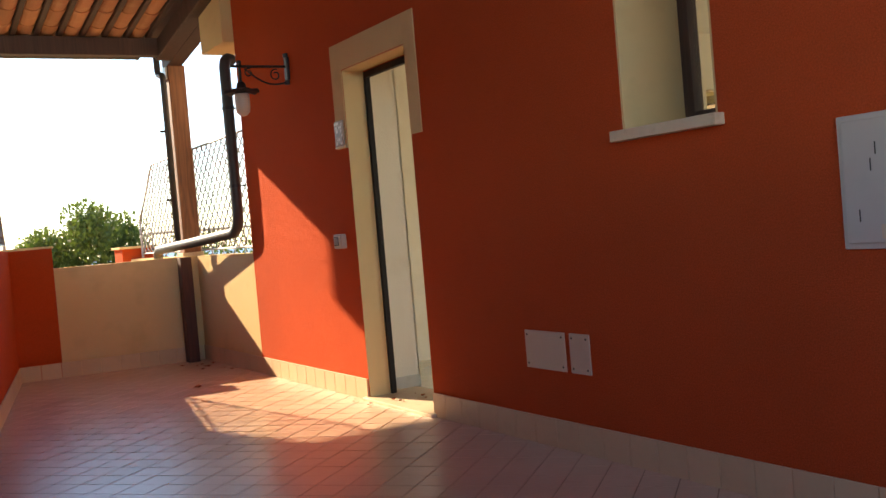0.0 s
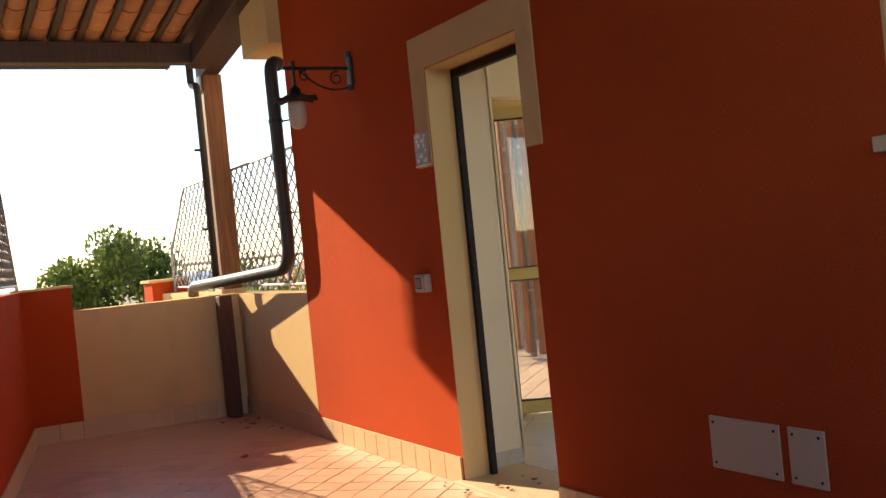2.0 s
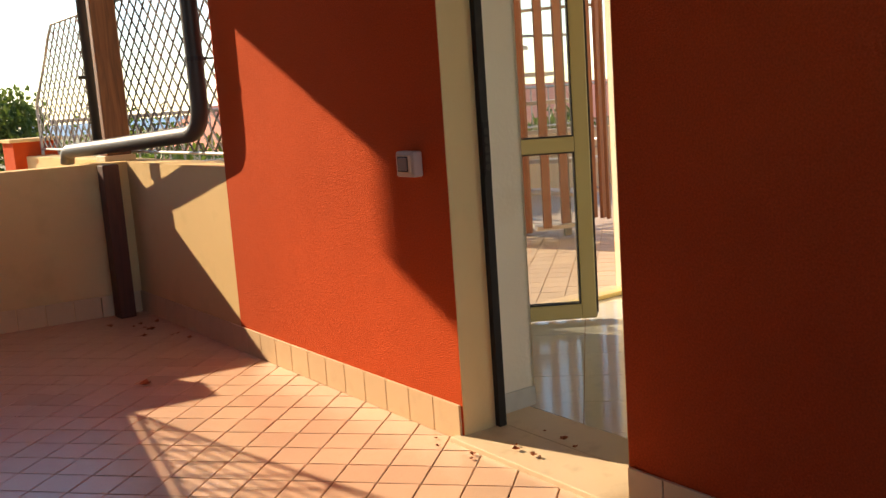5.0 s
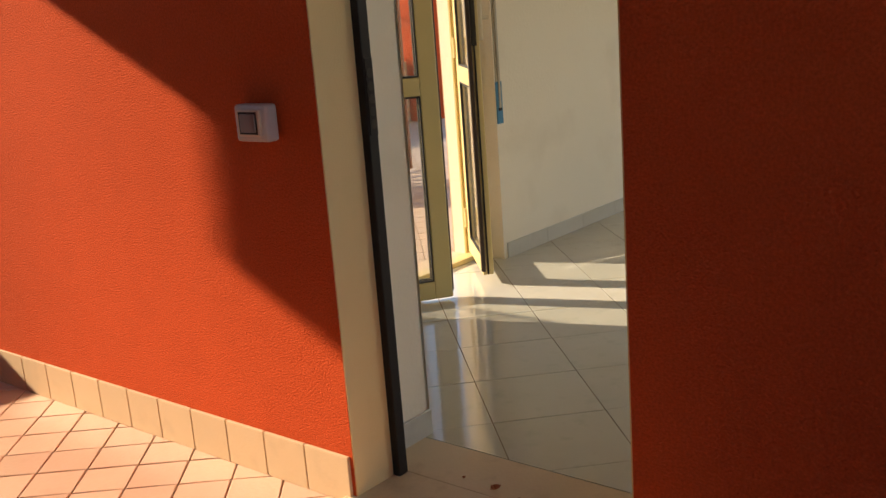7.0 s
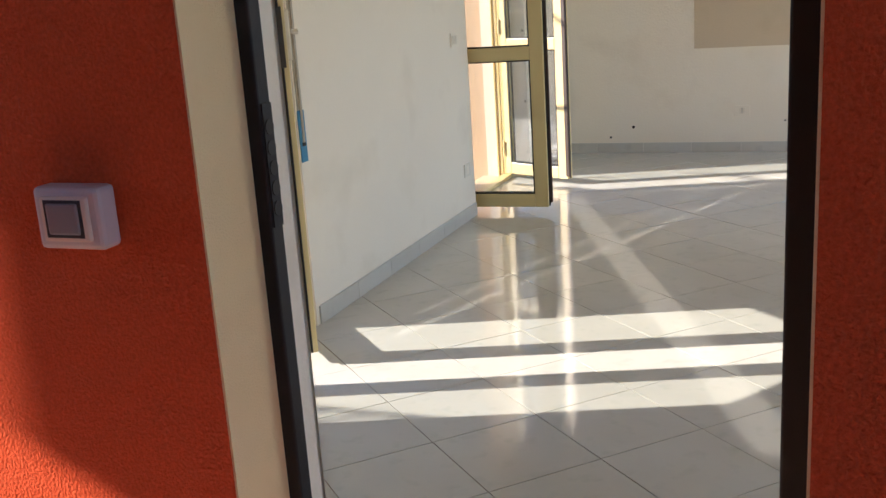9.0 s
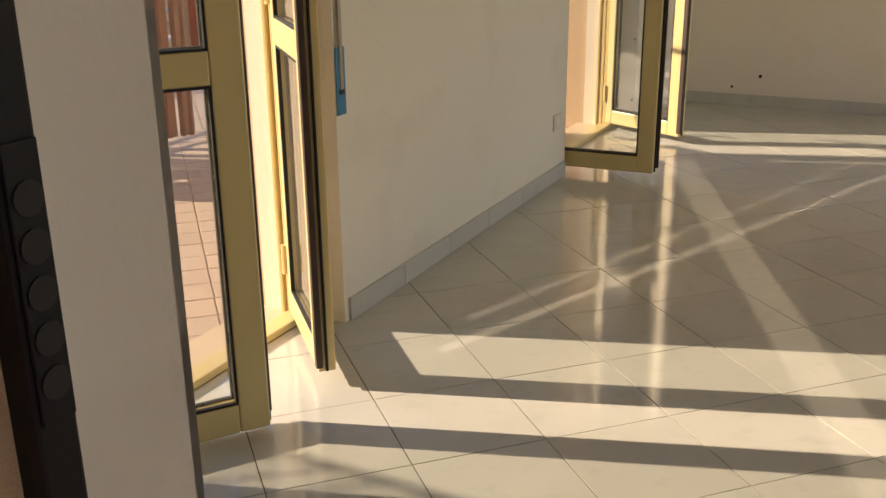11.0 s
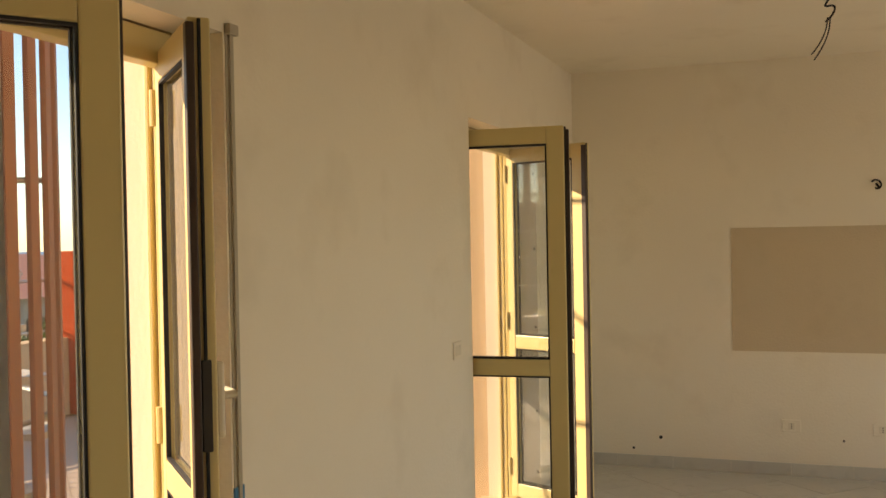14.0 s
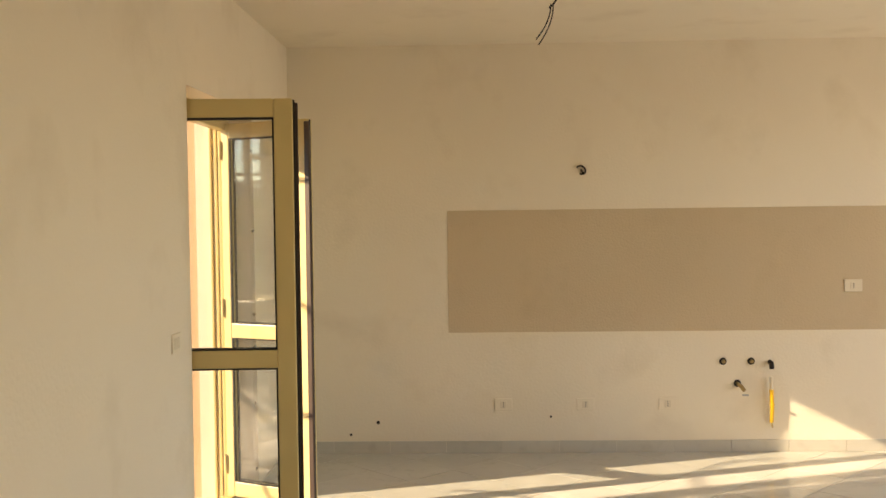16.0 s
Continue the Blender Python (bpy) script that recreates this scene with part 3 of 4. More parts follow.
for k, o in enumerate((O1, O2)):
    w = thing("window_%d" % (k + 2), ((o[0] + o[1]) / 2, 1.27, FZ), "champagne frame of the open glazed doors", "door frame", "structure")
    for x, s in ((o[0], 1), (o[1], -1)):
        part("frame_jamb", box(x + s * 0.002, x + s * 0.05, 1.245, 1.30, FZ, OH, 0.004), M_ALU, w)
        part("shutter_guide", box(x + s * 0.002, x + s * 0.03, 1.312, 1.328, FZ, OH, 0.003), M_ALU, w)
        part("shutter_guide", box(x + s * 0.002, x + s * 0.03, 1.343, 1.357, FZ, OH, 0.003), M_ALU, w)
        part("gasket", box(x + s * 0.002, x + s * 0.02, 1.30, 1.312, FZ, OH), M_RUBBER, w)
    part("frame_head", box(o[0] + 0.05, o[1] - 0.05, 1.245, 1.30, OH - 0.10, OH - 0.01, 0.004), M_ALU, w)
    part("frame_sill", box(o[0] + 0.05, o[1] - 0.05, 1.248, 1.32, FZ, FZ + 0.025, 0.004), M_ALU, w)
    part("stone_sill", box(o[0] + 0.002, o[1] - 0.002, 1.32, WY1 + 0.03, -0.02, FZ + 0.006, 0.003), M_MARBLE, w, "pale stone door sill")

# ---- canopy over the patio ----
SLOPE = 0.15
roof_z = lambda y: 3.10 + (3.53 - y) * SLOPE
canopy = thing("canopy_roof", (-1.8, 3.6, 2.86), "patio canopy with clay barrel tiles on dark beams", "canopy", "structure")
# plain slab over the tiles to block sky; unseen near end set for shade
bm = bmesh.new()
lowv = [bm.verts.new(p) for p in ((-4.3, -6.4, roof_z(-6.4) + 0.11), (-0.03, -6.4, roof_z(-6.4) + 0.11), (-0.03, 4.42, roof_z(4.42) + 0.11), (-4.3, 4.42, roof_z(4.42) + 0.11))]
topv = [bm.verts.new(v.co + Vector((0, 0, 0.06))) for v in lowv]
bm.faces.new(lowv), bm.faces.new(topv[::-1])
for i in range(4):
    bm.faces.new((lowv[i], lowv[(i + 1) % 4], topv[(i + 1) % 4], topv[i]))
part("roof_deck", bm, M_LEAD, canopy)
part("front_beam", box(-4.3, -0.08, 3.53, 3.65, 2.915, 3.08, 0.006), M_WOOD_DARK, canopy, "dark stained front beam")


def sloped_beam(x0, x1, y0, y1, drop, deep):
    bm = bmesh.new()
    v = [bm.verts.new((x, y, roof_z(y) - drop - d)) for y in (y0, y1) for d in (0, deep) for x in (x0, x1)]
    for f in ((0, 1, 3, 2), (4, 6, 7, 5), (0, 2, 6, 4), (1, 5, 7, 3), (0, 4, 5, 1), (2, 3, 7, 6)):
        bm.faces.new([v[i] for i in f])
    bmesh.ops.bevel(bm, geom=bm.edges[:], offset=0.006, segments=1, affect="EDGES")
    return bm


part("side_beam", sloped_beam(-0.20, -0.05, -6.35, 3.66, 0.02, 0.17), M_WOOD_DARK, canopy, "dark stained side beam")
part("beam_end", sloped_beam(-0.05, 0.10, 2.60, 3.98, 0.02, 0.17), M_WOOD_DARK, canopy, "dark stained beam end over the post")
for i in range(21):
    x = -0.271 - 0.198 * i
    part("lath", sloped_beam(x - 0.024, x + 0.024, -6.35, 3.60, -0.075, 0.085), M_WOOD_DARK, canopy)
# trough set out of view; its lower edge is placed for the wall's shadow line
gutter = thing("rain_gutter", (-1.8, 4.45, 3.06), "dark half-round rain gutter along the canopy eave", "gutter")
bm = bmesh.new()
n = 8
ring0 = [(4.45 + 0.065 * math.cos(math.pi + math.pi * k / n), 3.122 + 0.075 * math.sin(math.pi + math.pi * k / n)) for k in range(n + 1)]
ring = ring0 + [(4.45 + (p[0] - 4.45) * 0.93, 3.122 + (p[1] - 3.122) * 0.93 + 0.001) for p in ring0[::-1]]
ends = [[bm.verts.new((x, *p)) for p in ring] for x in (-4.3, -0.16)]
for k in range(len(ring)):
    bm.faces.new((ends[0][k], ends[0][(k + 1) % len(ring)], ends[1][(k + 1) % len(ring)], ends[1][k]))
bm.faces.new(ends[0]), bm.faces.new(ends[1][::-1])
part("trough", bm, M_PIPE, gutter)
part("end_cap", box(-0.165, -0.155, 4.385, 4.515, 3.047, 3.127, 0.002), M_PIPE, gutter)
part("bracket", box(-0.30, -0.27, 4.20, 4.40, 3.08, 3.11), M_IRON, gutter)
bm = rod([(-0.172, 3.72, 3.02), (-0.172, 3.72, 2.86)] + arc((-0.172, 3.72, 2.82), (-0.172, 3.72, 2.76), (-0.172, 3.66, 2.75)) + arc((-0.172, 3.60, 2.74), (-0.172, 3.55, 2.73), (-0.172, 3.55, 2.66)) + [(-0.172, 3.55, 1.12)], 0.030, sides=12)
part("thin_downpipe", bm, M_PIPE, gutter, "thin dark downpipe", smooth=True)
for z in (2.2, 1.55):
    part("clip", rod([(-0.245, 3.55, z), (-0.172, 3.55, z)], 0.012), M_IRON, gutter)

wood_post = thing("canopy_post", (0.03, 3.86, 0.995), "reddish pine post carrying the patio canopy", "post")
part("shaft", box(-0.053, 0.115, 3.78, 3.95, 1.035, 2.87, 0.008), M_WOOD, wood_post)
part("base_plate", box(-0.075, 0.135, 3.765, 3.965, 0.9955, 1.035, 0.004), M_PLATE, wood_post, "pale base plate on the parapet")
part("steel_strap", box(-0.075, -0.055, 3.80, 3.91, 2.74, 2.86, 0.002), M_GALV, wood_post, "pale metal strap")
corner_post = single("corner_post", box(-0.205, -0.100, 3.41, 3.53, 0.0, 0.994, 0.006), M_WOOD_RED, "short dark red-brown post in the parapet corner", "post")

downpipe = thing("downpipe", (-0.07, 2.04, 1.0), "dark round downpipe bent along the parapet", "downpipe")
line = arc((0.02, 2.10, 2.60), (-0.075, 2.06, 2.66), (-0.075, 2.05, 2.50)) + [(-0.075, 2.05, 1.8)] + arc((-0.075, 2.05, 1.34), (-0.075, 2.05, 1.19), (-0.088, 2.19, 1.175), 8) + [(-0.17, 3.10, 1.125)] + arc((-0.244, 3.93, 1.085), (-0.25, 4.01, 1.08), (-0.25, 4.02, 1.0))
part("pipe", rod(line, 0.046, sides=16), M_PIPE, downpipe, smooth=True)
for z in (2.2, 1.56):
    bm = rod([(-0.075, 2.05, z - 0.012), (-0.075, 2.05, z + 0.012)], 0.051, sides=16)
    rod([(-0.03, 2.05, z), (0.02, 1.99, z)], 0.006, bm)
    part("pipe_clamp", bm, M_IRON, downpipe)


# ---- iron lattice ----
def lattice(label, x, y0, y1, z0, z1, cut=None, cell=(0.15, 0.13), x_skew=0.0):
    """A diamond lattice railing panel upright over a line along y; cut(y) gives a lower top."""
    ob = thing("lattice_railing", (x, (y0 + y1) / 2, z0), label, "railing")
    top = cut or (lambda y: z1)
    at = lambda y, z: (x + x_skew * (y - y0), y, z)
    steps = [y0 + (y1 - y0) * k / 14 for k in range(15)]
    part("top_bar", rod([at(y, top(y)) for y in steps], 0.012, sides=8), M_GALV, ob)
    part("bottom_bar", rod([at(y0, z0 + 0.05), at(y1, z0 + 0.05)], 0.010, sides=8), M_GALV, ob)
    part("end_post", rod([at(y0, z0), at(y0, top(y0))], 0.014, sides=8), M_GALV, ob)
    part("end_post", rod([at(y1, z0), at(y1, top(y1))], 0.014, sides=8), M_GALV, ob)
    slope = cell[1] / cell[0]
    zb = z0 + 0.05
    reach = (z1 - zb) / slope
    for s in (1, -1):
        k = math.floor((y0 - reach) / cell[0])
        while k * cell[0] < y1 + reach:
            ya, pts = k * cell[0], []
            for i in range(41):
                z = zb + (z1 - zb) * i / 40
                y = ya + s * (z - zb) / slope
                if y0 <= y <= y1 and z <= top(y):
                    pts.append(at(y, z))
            if len(pts) > 2:
                part("bar", rod([pts[0], pts[-1]], 0.0065, sides=6), M_RAIL, ob)
            k += 1
    return ob


lattice("grey iron lattice railing beside the house corner", 0.13, 2.0, 3.86, 1.0, 2.05)
curve = lambda y: 2.05 if y < 5.5 else 2.05 - 0.6 * ((y - 5.5) / 0.7) ** 0.8
lattice("grey iron lattice railing with a curved end", 0.13, 4.0, 6.20, 1.0, 2.05, cut=curve)
curve2 = lambda y: 1.95 - 0.70 * max(0.0, (y - 3.3) / 0.52) ** 0.7
lattice("grey iron lattice railing on the orange wall", -2.06, 1.6, 3.82, 1.19, 1.95, cut=curve2, x_skew=0.18)

# ---- things on the front wall ----
lamp = thing("wall_lantern", (0, 0.892, 2.2), "black wrought-iron wall lantern with opal glass shade", "wall lamp")
bm = box(-0.022, 0.0, 0.855, 0.915, 2.235, 2.40, 0.006)
rod([(-0.011, 0.892, 2.205), (-0.011, 0.892, 2.235)], 0.02, bm)
rod([(-0.011, 0.892, 2.40), (-0.011, 0.892, 2.43)], 0.02, bm)
part("wall_plate", bm, M_IRON, lamp)
part("arm", rod([(-0.02, 0.892, 2.335), (-0.43, 0.892, 2.335)], 0.010), M_IRON, lamp)
part("finial", rod([(-0.365, 0.892, 2.335), (-0.365, 0.892, 2.375)], 0.013), M_IRON, lamp)
pts = [(-0.03 - 0.30 * t, 0.892, 2.22 + 0.10 * t ** 1.5 - 0.035 * math.sin(math.pi * t)) for t in (i / 12 for i in range(13))]
part("scroll", rod(pts, 0.006, sides=8), M_IRON, lamp)
for cx, cz, r0 in ((-0.10, 2.275, 0.042), (-0.30, 2.29, 0.032)):
    pts = [(cx + r0 * (1 - 0.6 * t) * math.cos(1.2 + 7.5 * t), 0.892, cz + r0 * (1 - 0.6 * t) * math.sin(1.2 + 7.5 * t)) for t in (i / 22 for i in range(23))]
    part("scroll", rod(pts, 0.005, sides=8), M_IRON, lamp)
part("stem", rod([(-0.365, 0.892, 2.335), (-0.365, 0.892, 2.20)], 0.009), M_IRON, lamp)
hood = turned([(0.012, 0.075), (0.03, 0.06), (0.035, 0.03), (0.05, 0.022), (0.08, 0.012), (0.125, 0.002), (0.127, -0.005), (0.05, 0.0), (0.045, -0.015)], (-0.365, 0.892, 2.155), sides=48)
for v in hood.verts:
    out = math.hypot(v.co.x + 0.365, v.co.y - 0.892)
    if out > 0.07:
        wave = math.cos(8 * math.atan2(v.co.y - 0.892, v.co.x + 0.365))
        v.co.z += 0.010 * wave * (out - 0.07) / 0.055
part("hood", hood, M_IRON, lamp, "black scalloped hood", smooth=True)
part("shade", turned([(0.044, 0.0), (0.052, -0.02), (0.054, -0.09), (0.048, -0.13), (0.03, -0.155), (0.008, -0.163)], (-0.365, 0.892, 2.145), sides=24), M_OPAL, lamp, "frosted opal glass shade", smooth=True)

switch = thing("doorbell_switch", (0, 0.205, 1.0), "grey plastic outdoor switch box on the orange wall", "switch")
part("cover", box(-0.042, 0, 0.145, 0.268, 0.998, 1.095, 0.008), M_PLASTIC, switch)
part("bezel", box(-0.050, -0.040, 0.163, 0.250, 1.012, 1.082, 0.004), M_PLATE, switch)
part("rocker", box(-0.054, -0.048, 0.178, 0.236, 1.024, 1.072, 0.003), M_ROCKER, switch)
part("rim", box(-0.0505, -0.0495, 0.172, 0.242, 1.019, 1.077), M_DARK, switch)

plaque = thing("number_plaque", (0, 0.085, 1.655), "small glazed ceramic house plaque with worn dark ornament", "plaque")
part("tile", box(-0.020, -0.006, 0.022, 0.152, 1.668, 1.835, 0.006), M_CERAMIC, plaque)
rng = random.Random(3)
for row in range(6):
    z, y = 1.678 + 0.026 * row, 0.028
    while y < 0.14:
        w = rng.uniform(0.008, 0.022)
        part("ornament", box(-0.0225, -0.020, y, min(y + w, 0.147), z, z + rng.uniform(0.008, 0.021), 0.0008), M_CERAMIC_PALE if rng.random() < 0.55 else M_ROCKER, plaque)
        y += w + rng.uniform(0.003, 0.008)
part("ledge", box(-0.022, -0.006, 0.018, 0.156, 1.655, 1.667, 0.003), M_MARBLE, plaque)

for y0, y1 in ((-2.135, -1.822), (-2.315, -2.172)):
    cover = thing("wall_cover_plate", (0, (y0 + y1) / 2, 0.37), "pale cover plate screwed low on the orange wall", "cover plate", group="cover plates")
    part("plate", box(-0.008, 0, y0, y1, 0.370, 0.555, 0.002), M_PLATE, cover)
    for y in (y0 + 0.02, y1 - 0.02):
        for z in (0.392, 0.533):
            part("screw", rod([(-0.008, y, z), (-0.0105, y, z)], 0.005, sides=8), M_STEEL, cover)

meter = thing("meter_box", (0, -3.97, 0.912), "grey meter box with a scuffed metal door", "meter box")
part("frame", box(-0.012, 0, -4.27, -3.687, 0.912, 1.343, 0.003), M_BOX, meter)
mdoor = part("door", box(-0.022, -0.012, -4.25, -3.71, 0.931, 1.324, 0.003), M_BOX, meter)
part("lock", rod([(-0.022, -3.97, 1.13), (-0.030, -3.97, 1.13)], 0.02, sides=14), M_DARK, mdoor)
part("catch", box(-0.026, -0.022, -3.87, -3.835, 0.945, 0.99, 0.002), M_PLATE, mdoor)
for y, z in ((-3.83, 1.23), (-3.81, 1.18), (-3.76, 1.02)):
    part("scratch", box(-0.0232, -0.022, y - 0.002, y + 0.002, z - 0.02, z + 0.02), M_DARK, mdoor)

# ---- kitchen wall fittings ----
def socket(name, y, z, half=0.058, mat=M_IVORY):
    ob = thing(name, (FX, y, z - 0.04), "ivory wall socket set in the kitchen wall", "socket", group="kitchen wall sockets")
    x = FX - (0.004 if z > 0.82 else 0)
    part("plate", box(x - 0.009, x, y - half, y + half, z - 0.04, z + 0.04, 0.003), mat, ob)
    part("insert", box(x - 0.012, x - 0.008, y - 0.021, y + 0.021, z - 0.023, z + 0.023, 0.002), M_IVORY, ob)
    for k in (-1, 0, 1):
        part("pin_hole", rod([(x - 0.0122, y, z + 0.013 * k), (x - 0.0128, y, z + 0.013 * k)], 0.0035, sides=8), M_DARK, ob)


for y, z in ((-0.30, 0.343), (-0.844, 0.343), (-1.386, 0.343)):
    socket("wall_socket", y, z, mat=M_WHITE)
socket("wall_socket", -2.597, 1.116)
for y, z, r in ((-1.751, 0.622, 0.018), (-1.935, 0.622, 0.018)):
    hole = thing("pipe_stub", (FX, y, z), "capped water pipe stub in the kitchen wall", "pipe", group="pipe stubs")
    part("collar", rod([(FX - 0.004, y, z), (FX, y, z)], r + 0.006, sides=14), M_DARK, hole)
    part("cap", rod([(FX - 0.022, y, z), (FX - 0.002, y, z)], r * 0.7, sides=10), M_BRASS, hole)
valve = thing("water_valve", (FX, -1.86, 0.43), "small brass valve sticking out of the kitchen wall", "valve")
part("collar", rod([(FX - 0.005, -1.845, 0.475), (FX, -1.845, 0.475)], 0.024, sides=14), M_DARK, valve)
part("body", rod([(FX - 0.002, -1.845, 0.475), (FX - 0.05, -1.857, 0.463), (FX - 0.075, -1.872, 0.438)], 0.013), M_BRASS, valve)
part("lever", box(FX - 0.085, FX - 0.07, -1.897, -1.857, 0.405, 0.415, 0.002), M_GALV, valve)
gas = thing("gas_hose", (FX, -2.06, 0.2), "yellow flexible gas hose hanging from the kitchen wall", "hose")
part("stub", rod([(FX, -2.058, 0.615), (FX - 0.035, -2.058, 0.615), (FX - 0.045, -2.058, 0.575)], 0.016), M_STEEL, gas)
part("sleeve", rod([(FX - 0.03, -2.058, 0.52), (FX - 0.03, -2.060, 0.42)], 0.011), M_IVORY, gas, "white hose end")
part("hose", rod([(FX - 0.03, -2.060, 0.438), (FX - 0.028, -2.065, 0.32), (FX - 0.026, -2.061, 0.22)], 0.0135), M_YELLOW, gas)
part("tip", rod([(FX - 0.026, -2.061, 0.222), (FX - 0.024, -2.068, 0.185)], 0.006), M_BRASS, gas)
part("tie", rod([(FX - 0.042, -2.060, 0.335), (FX - 0.042, -2.060, 0.345)], 0.016), M_YELLOW, gas)
for y, z, r in ((0.538, 0.226, 0.012), (0.722, 0.145, 0.009), (-0.615, 0.26, 0.007)):
    single("wall_hole", rod([(FX - 0.003, y, z), (FX, y, z)], r, sides=12), M_DARK, "small dark hole in the kitchen wall plaster", "hole", group="wall holes")
wire = thing("wall_wire", (FX, -0.826, 1.87), "looped wire end poking from the kitchen wall", "wire")
loop = [(FX - 0.012 - 0.004 * math.sin(t * 3), -0.821 + 0.022 * math.cos(t * 6.0) - 0.02 * t, 1.909 + 0.02 * math.sin(t * 6.0) - 0.028 * t) for t in (i / 20 for i in range(21))]
part("strand", rod(loop, 0.0055, sides=8), M_STEEL, wire)
part("stub", rod([(FX, -0.826, 1.899), (FX - 0.02, -0.843, 1.867)], 0.007, sides=8), M_STEEL, wire)
pend = thing("ceiling_wire", (5.06, -0.519, 2.5), "bare lamp wires hanging from a ceiling box", "wire")
part("box", box(5.025, 5.095, -0.554, -0.484, 2.722, 2.73, 0.003), M_IVORY, pend)
loop = [(5.06 + 0.008 * math.sin(5 * t), -0.519 + 0.022 * math.sin(8 * t), 2.73 - 0.11 * t - 0.015 * math.sin(9 * t)) for t in (i / 18 for i in range(19))]
part("knot", rod(loop, 0.005, sides=8), M_STEEL, pend)
for s in (0, 1):
    pts = [(5.06 - 0.012 * s * t, -0.519 + 0.012 * s + 0.075 * t * t, 2.635 - (0.20 - 0.025 * s) * t) for t in (i / 8 for i in range(9))]
    part("strand", rod(pts, 0.0032, sides=6), M_STEEL, pend)

# ---- fittings on the wall with the glazed doors ----
strap = thing("shutter_strap", (2.32, WY0, 0.72), "beige roller shutter strap with blue tape on its end", "strap")
part("channel", box(2.305, 2.312, WY0 - 0.004, WY0, 0.72, 2.20, 0.001), M_STRAP, strap)
part("webbing", box(2.318, 2.334, WY0 - 0.010, WY0 - 0.006, 0.80, 2.20), M_STRAP, strap)
part("upper_guide", box(2.303, 2.348, WY0 - 0.02, WY0, 2.18, 2.21, 0.003), M_STRAP, strap)
part("tape", box(2.301, 2.350, WY0 - 0.006, WY0 - 0.001, 0.72, 0.93), M_BLUE, strap, "blue masking tape")
part("slot", box(2.313, 2.339, WY0 - 0.009, WY0 - 0.006, 0.785, 0.80), M_DARK, strap)
inswitch = thing("light_switch", (4.19, WY0, 1.055), "white light switch plate with three rockers", "switch")
part("plate", box(4.135, 4.245, WY0 - 0.008, WY0, 1.055, 1.135, 0.003), M_WHITE, inswitch)
for k in range(3):
    part("rocker", box(4.152 + 0.026 * k, 4.174 + 0.026 * k, WY0 - 0.011, WY0 - 0.007, 1.071, 1.119, 0.002), M_IVORY, inswitch)
insock = thing("low_socket", (4.285, WY0, 0.285), "white wall socket low beside the glazed door", "socket")
part("plate", box(4.235, 4.335, WY0 - 0.008, WY0, 0.285, 0.365, 0.003), M_IVORY, insock)
part("insert", box(4.265, 4.305, WY0 - 0.011, WY0 - 0.007, 0.300, 0.350, 0.002), M_WHITE, insock)

# ---- terrace: spiral stair ----
SC, SR = Vector((3.72, 3.98, 0)), 0.78
stair = thing("spiral_staircase", (SC.x, SC.y, -0.02), "grey metal spiral staircase fenced with red-brown slats", "staircase")
part("centre_pole", rod([(SC.x, SC.y, -0.02), (SC.x, SC.y, 4.6)], 0.05, sides=16), M_GALV, stair, smooth=True)
part("light_pole", rod([(3.18, 3.36, -0.02), (3.18, 3.36, 3.4)], 0.021, sides=12), M_GALV, stair, smooth=True)
for k in range(15):
    a0, a1, z = radians(238 + 27 * k), radians(238 + 27 * k + 30), 0.12 + 0.26 * k
    bm = bmesh.new()
    pts = [SC + Vector((math.cos(a) * r, math.sin(a) * r, 0)) for a, r in ((a0, 0.05), (a0, 0.73), ((a0 + a1) / 2, 0.74), (a1, 0.73), (a1, 0.05))]
    top = [bm.verts.new((p.x, p.y, z)) for p in pts]
    low = [bm.verts.new((p.x, p.y, z - 0.035)) for p in pts]
    bm.faces.new(top), bm.faces.new(low[::-1])
    for i in range(5):
        bm.faces.new((top[i], low[i], low[(i + 1) % 5], top[(i + 1) % 5]))
    part("tread", bm, M_TREAD, stair, "grey checkered metal tread")
slat_meshes = {}
for key, mat in (("slat", M_SLAT), ("grey_slat", M_SLAT_GREY)):
    slat_meshes[key] = mesh_of(key, box(-0.016, 0.016, -0.036, 0.036, 0.0, 4.4, 0.004), mat)
for k in range(30):
    a = 2 * math.pi * k / 30 + 0.07
    p = SC + Vector((math.cos(a) * SR, math.sin(a) * SR, 0))
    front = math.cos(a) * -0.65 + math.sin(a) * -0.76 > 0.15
    if 5.0 < p.x + 0.338 * (p.y - 1.27) < 5.9:
        continue
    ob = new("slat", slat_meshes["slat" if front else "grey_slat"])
    ob.parent = stair
    ob.matrix_basis = pose(p.x - SC.x, p.y - SC.y, 0.10 + 0.05 * math.sin(a * 3) + 0.02, 0, 0, math.degrees(a))
for k in range(10):
    a = 2 * math.pi * k / 10 + 0.2
    p = SC + Vector((math.cos(a) * 0.66, math.sin(a) * 0.66, 0))
    if 4.6 < p.x + 0.338 * (p.y - 1.27) < 5.9:
        continue
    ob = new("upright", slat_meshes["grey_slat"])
    ob.parent = stair
    ob.matrix_basis = pose(p.x - SC.x, p.y - SC.y, 0.03, 0, 0, math.degrees(a))
for z in (0.55, 1.75, 3.0):
    pts = [SC + Vector((math.cos(t) * 0.755, math.sin(t) * 0.755, z + 0.06 * k / 8)) for k, t in enumerate(2 * math.pi * j / 32 for j in range(33))]
    part("hoop", rod(pts, 0.014, sides=6), M_GALV, stair)

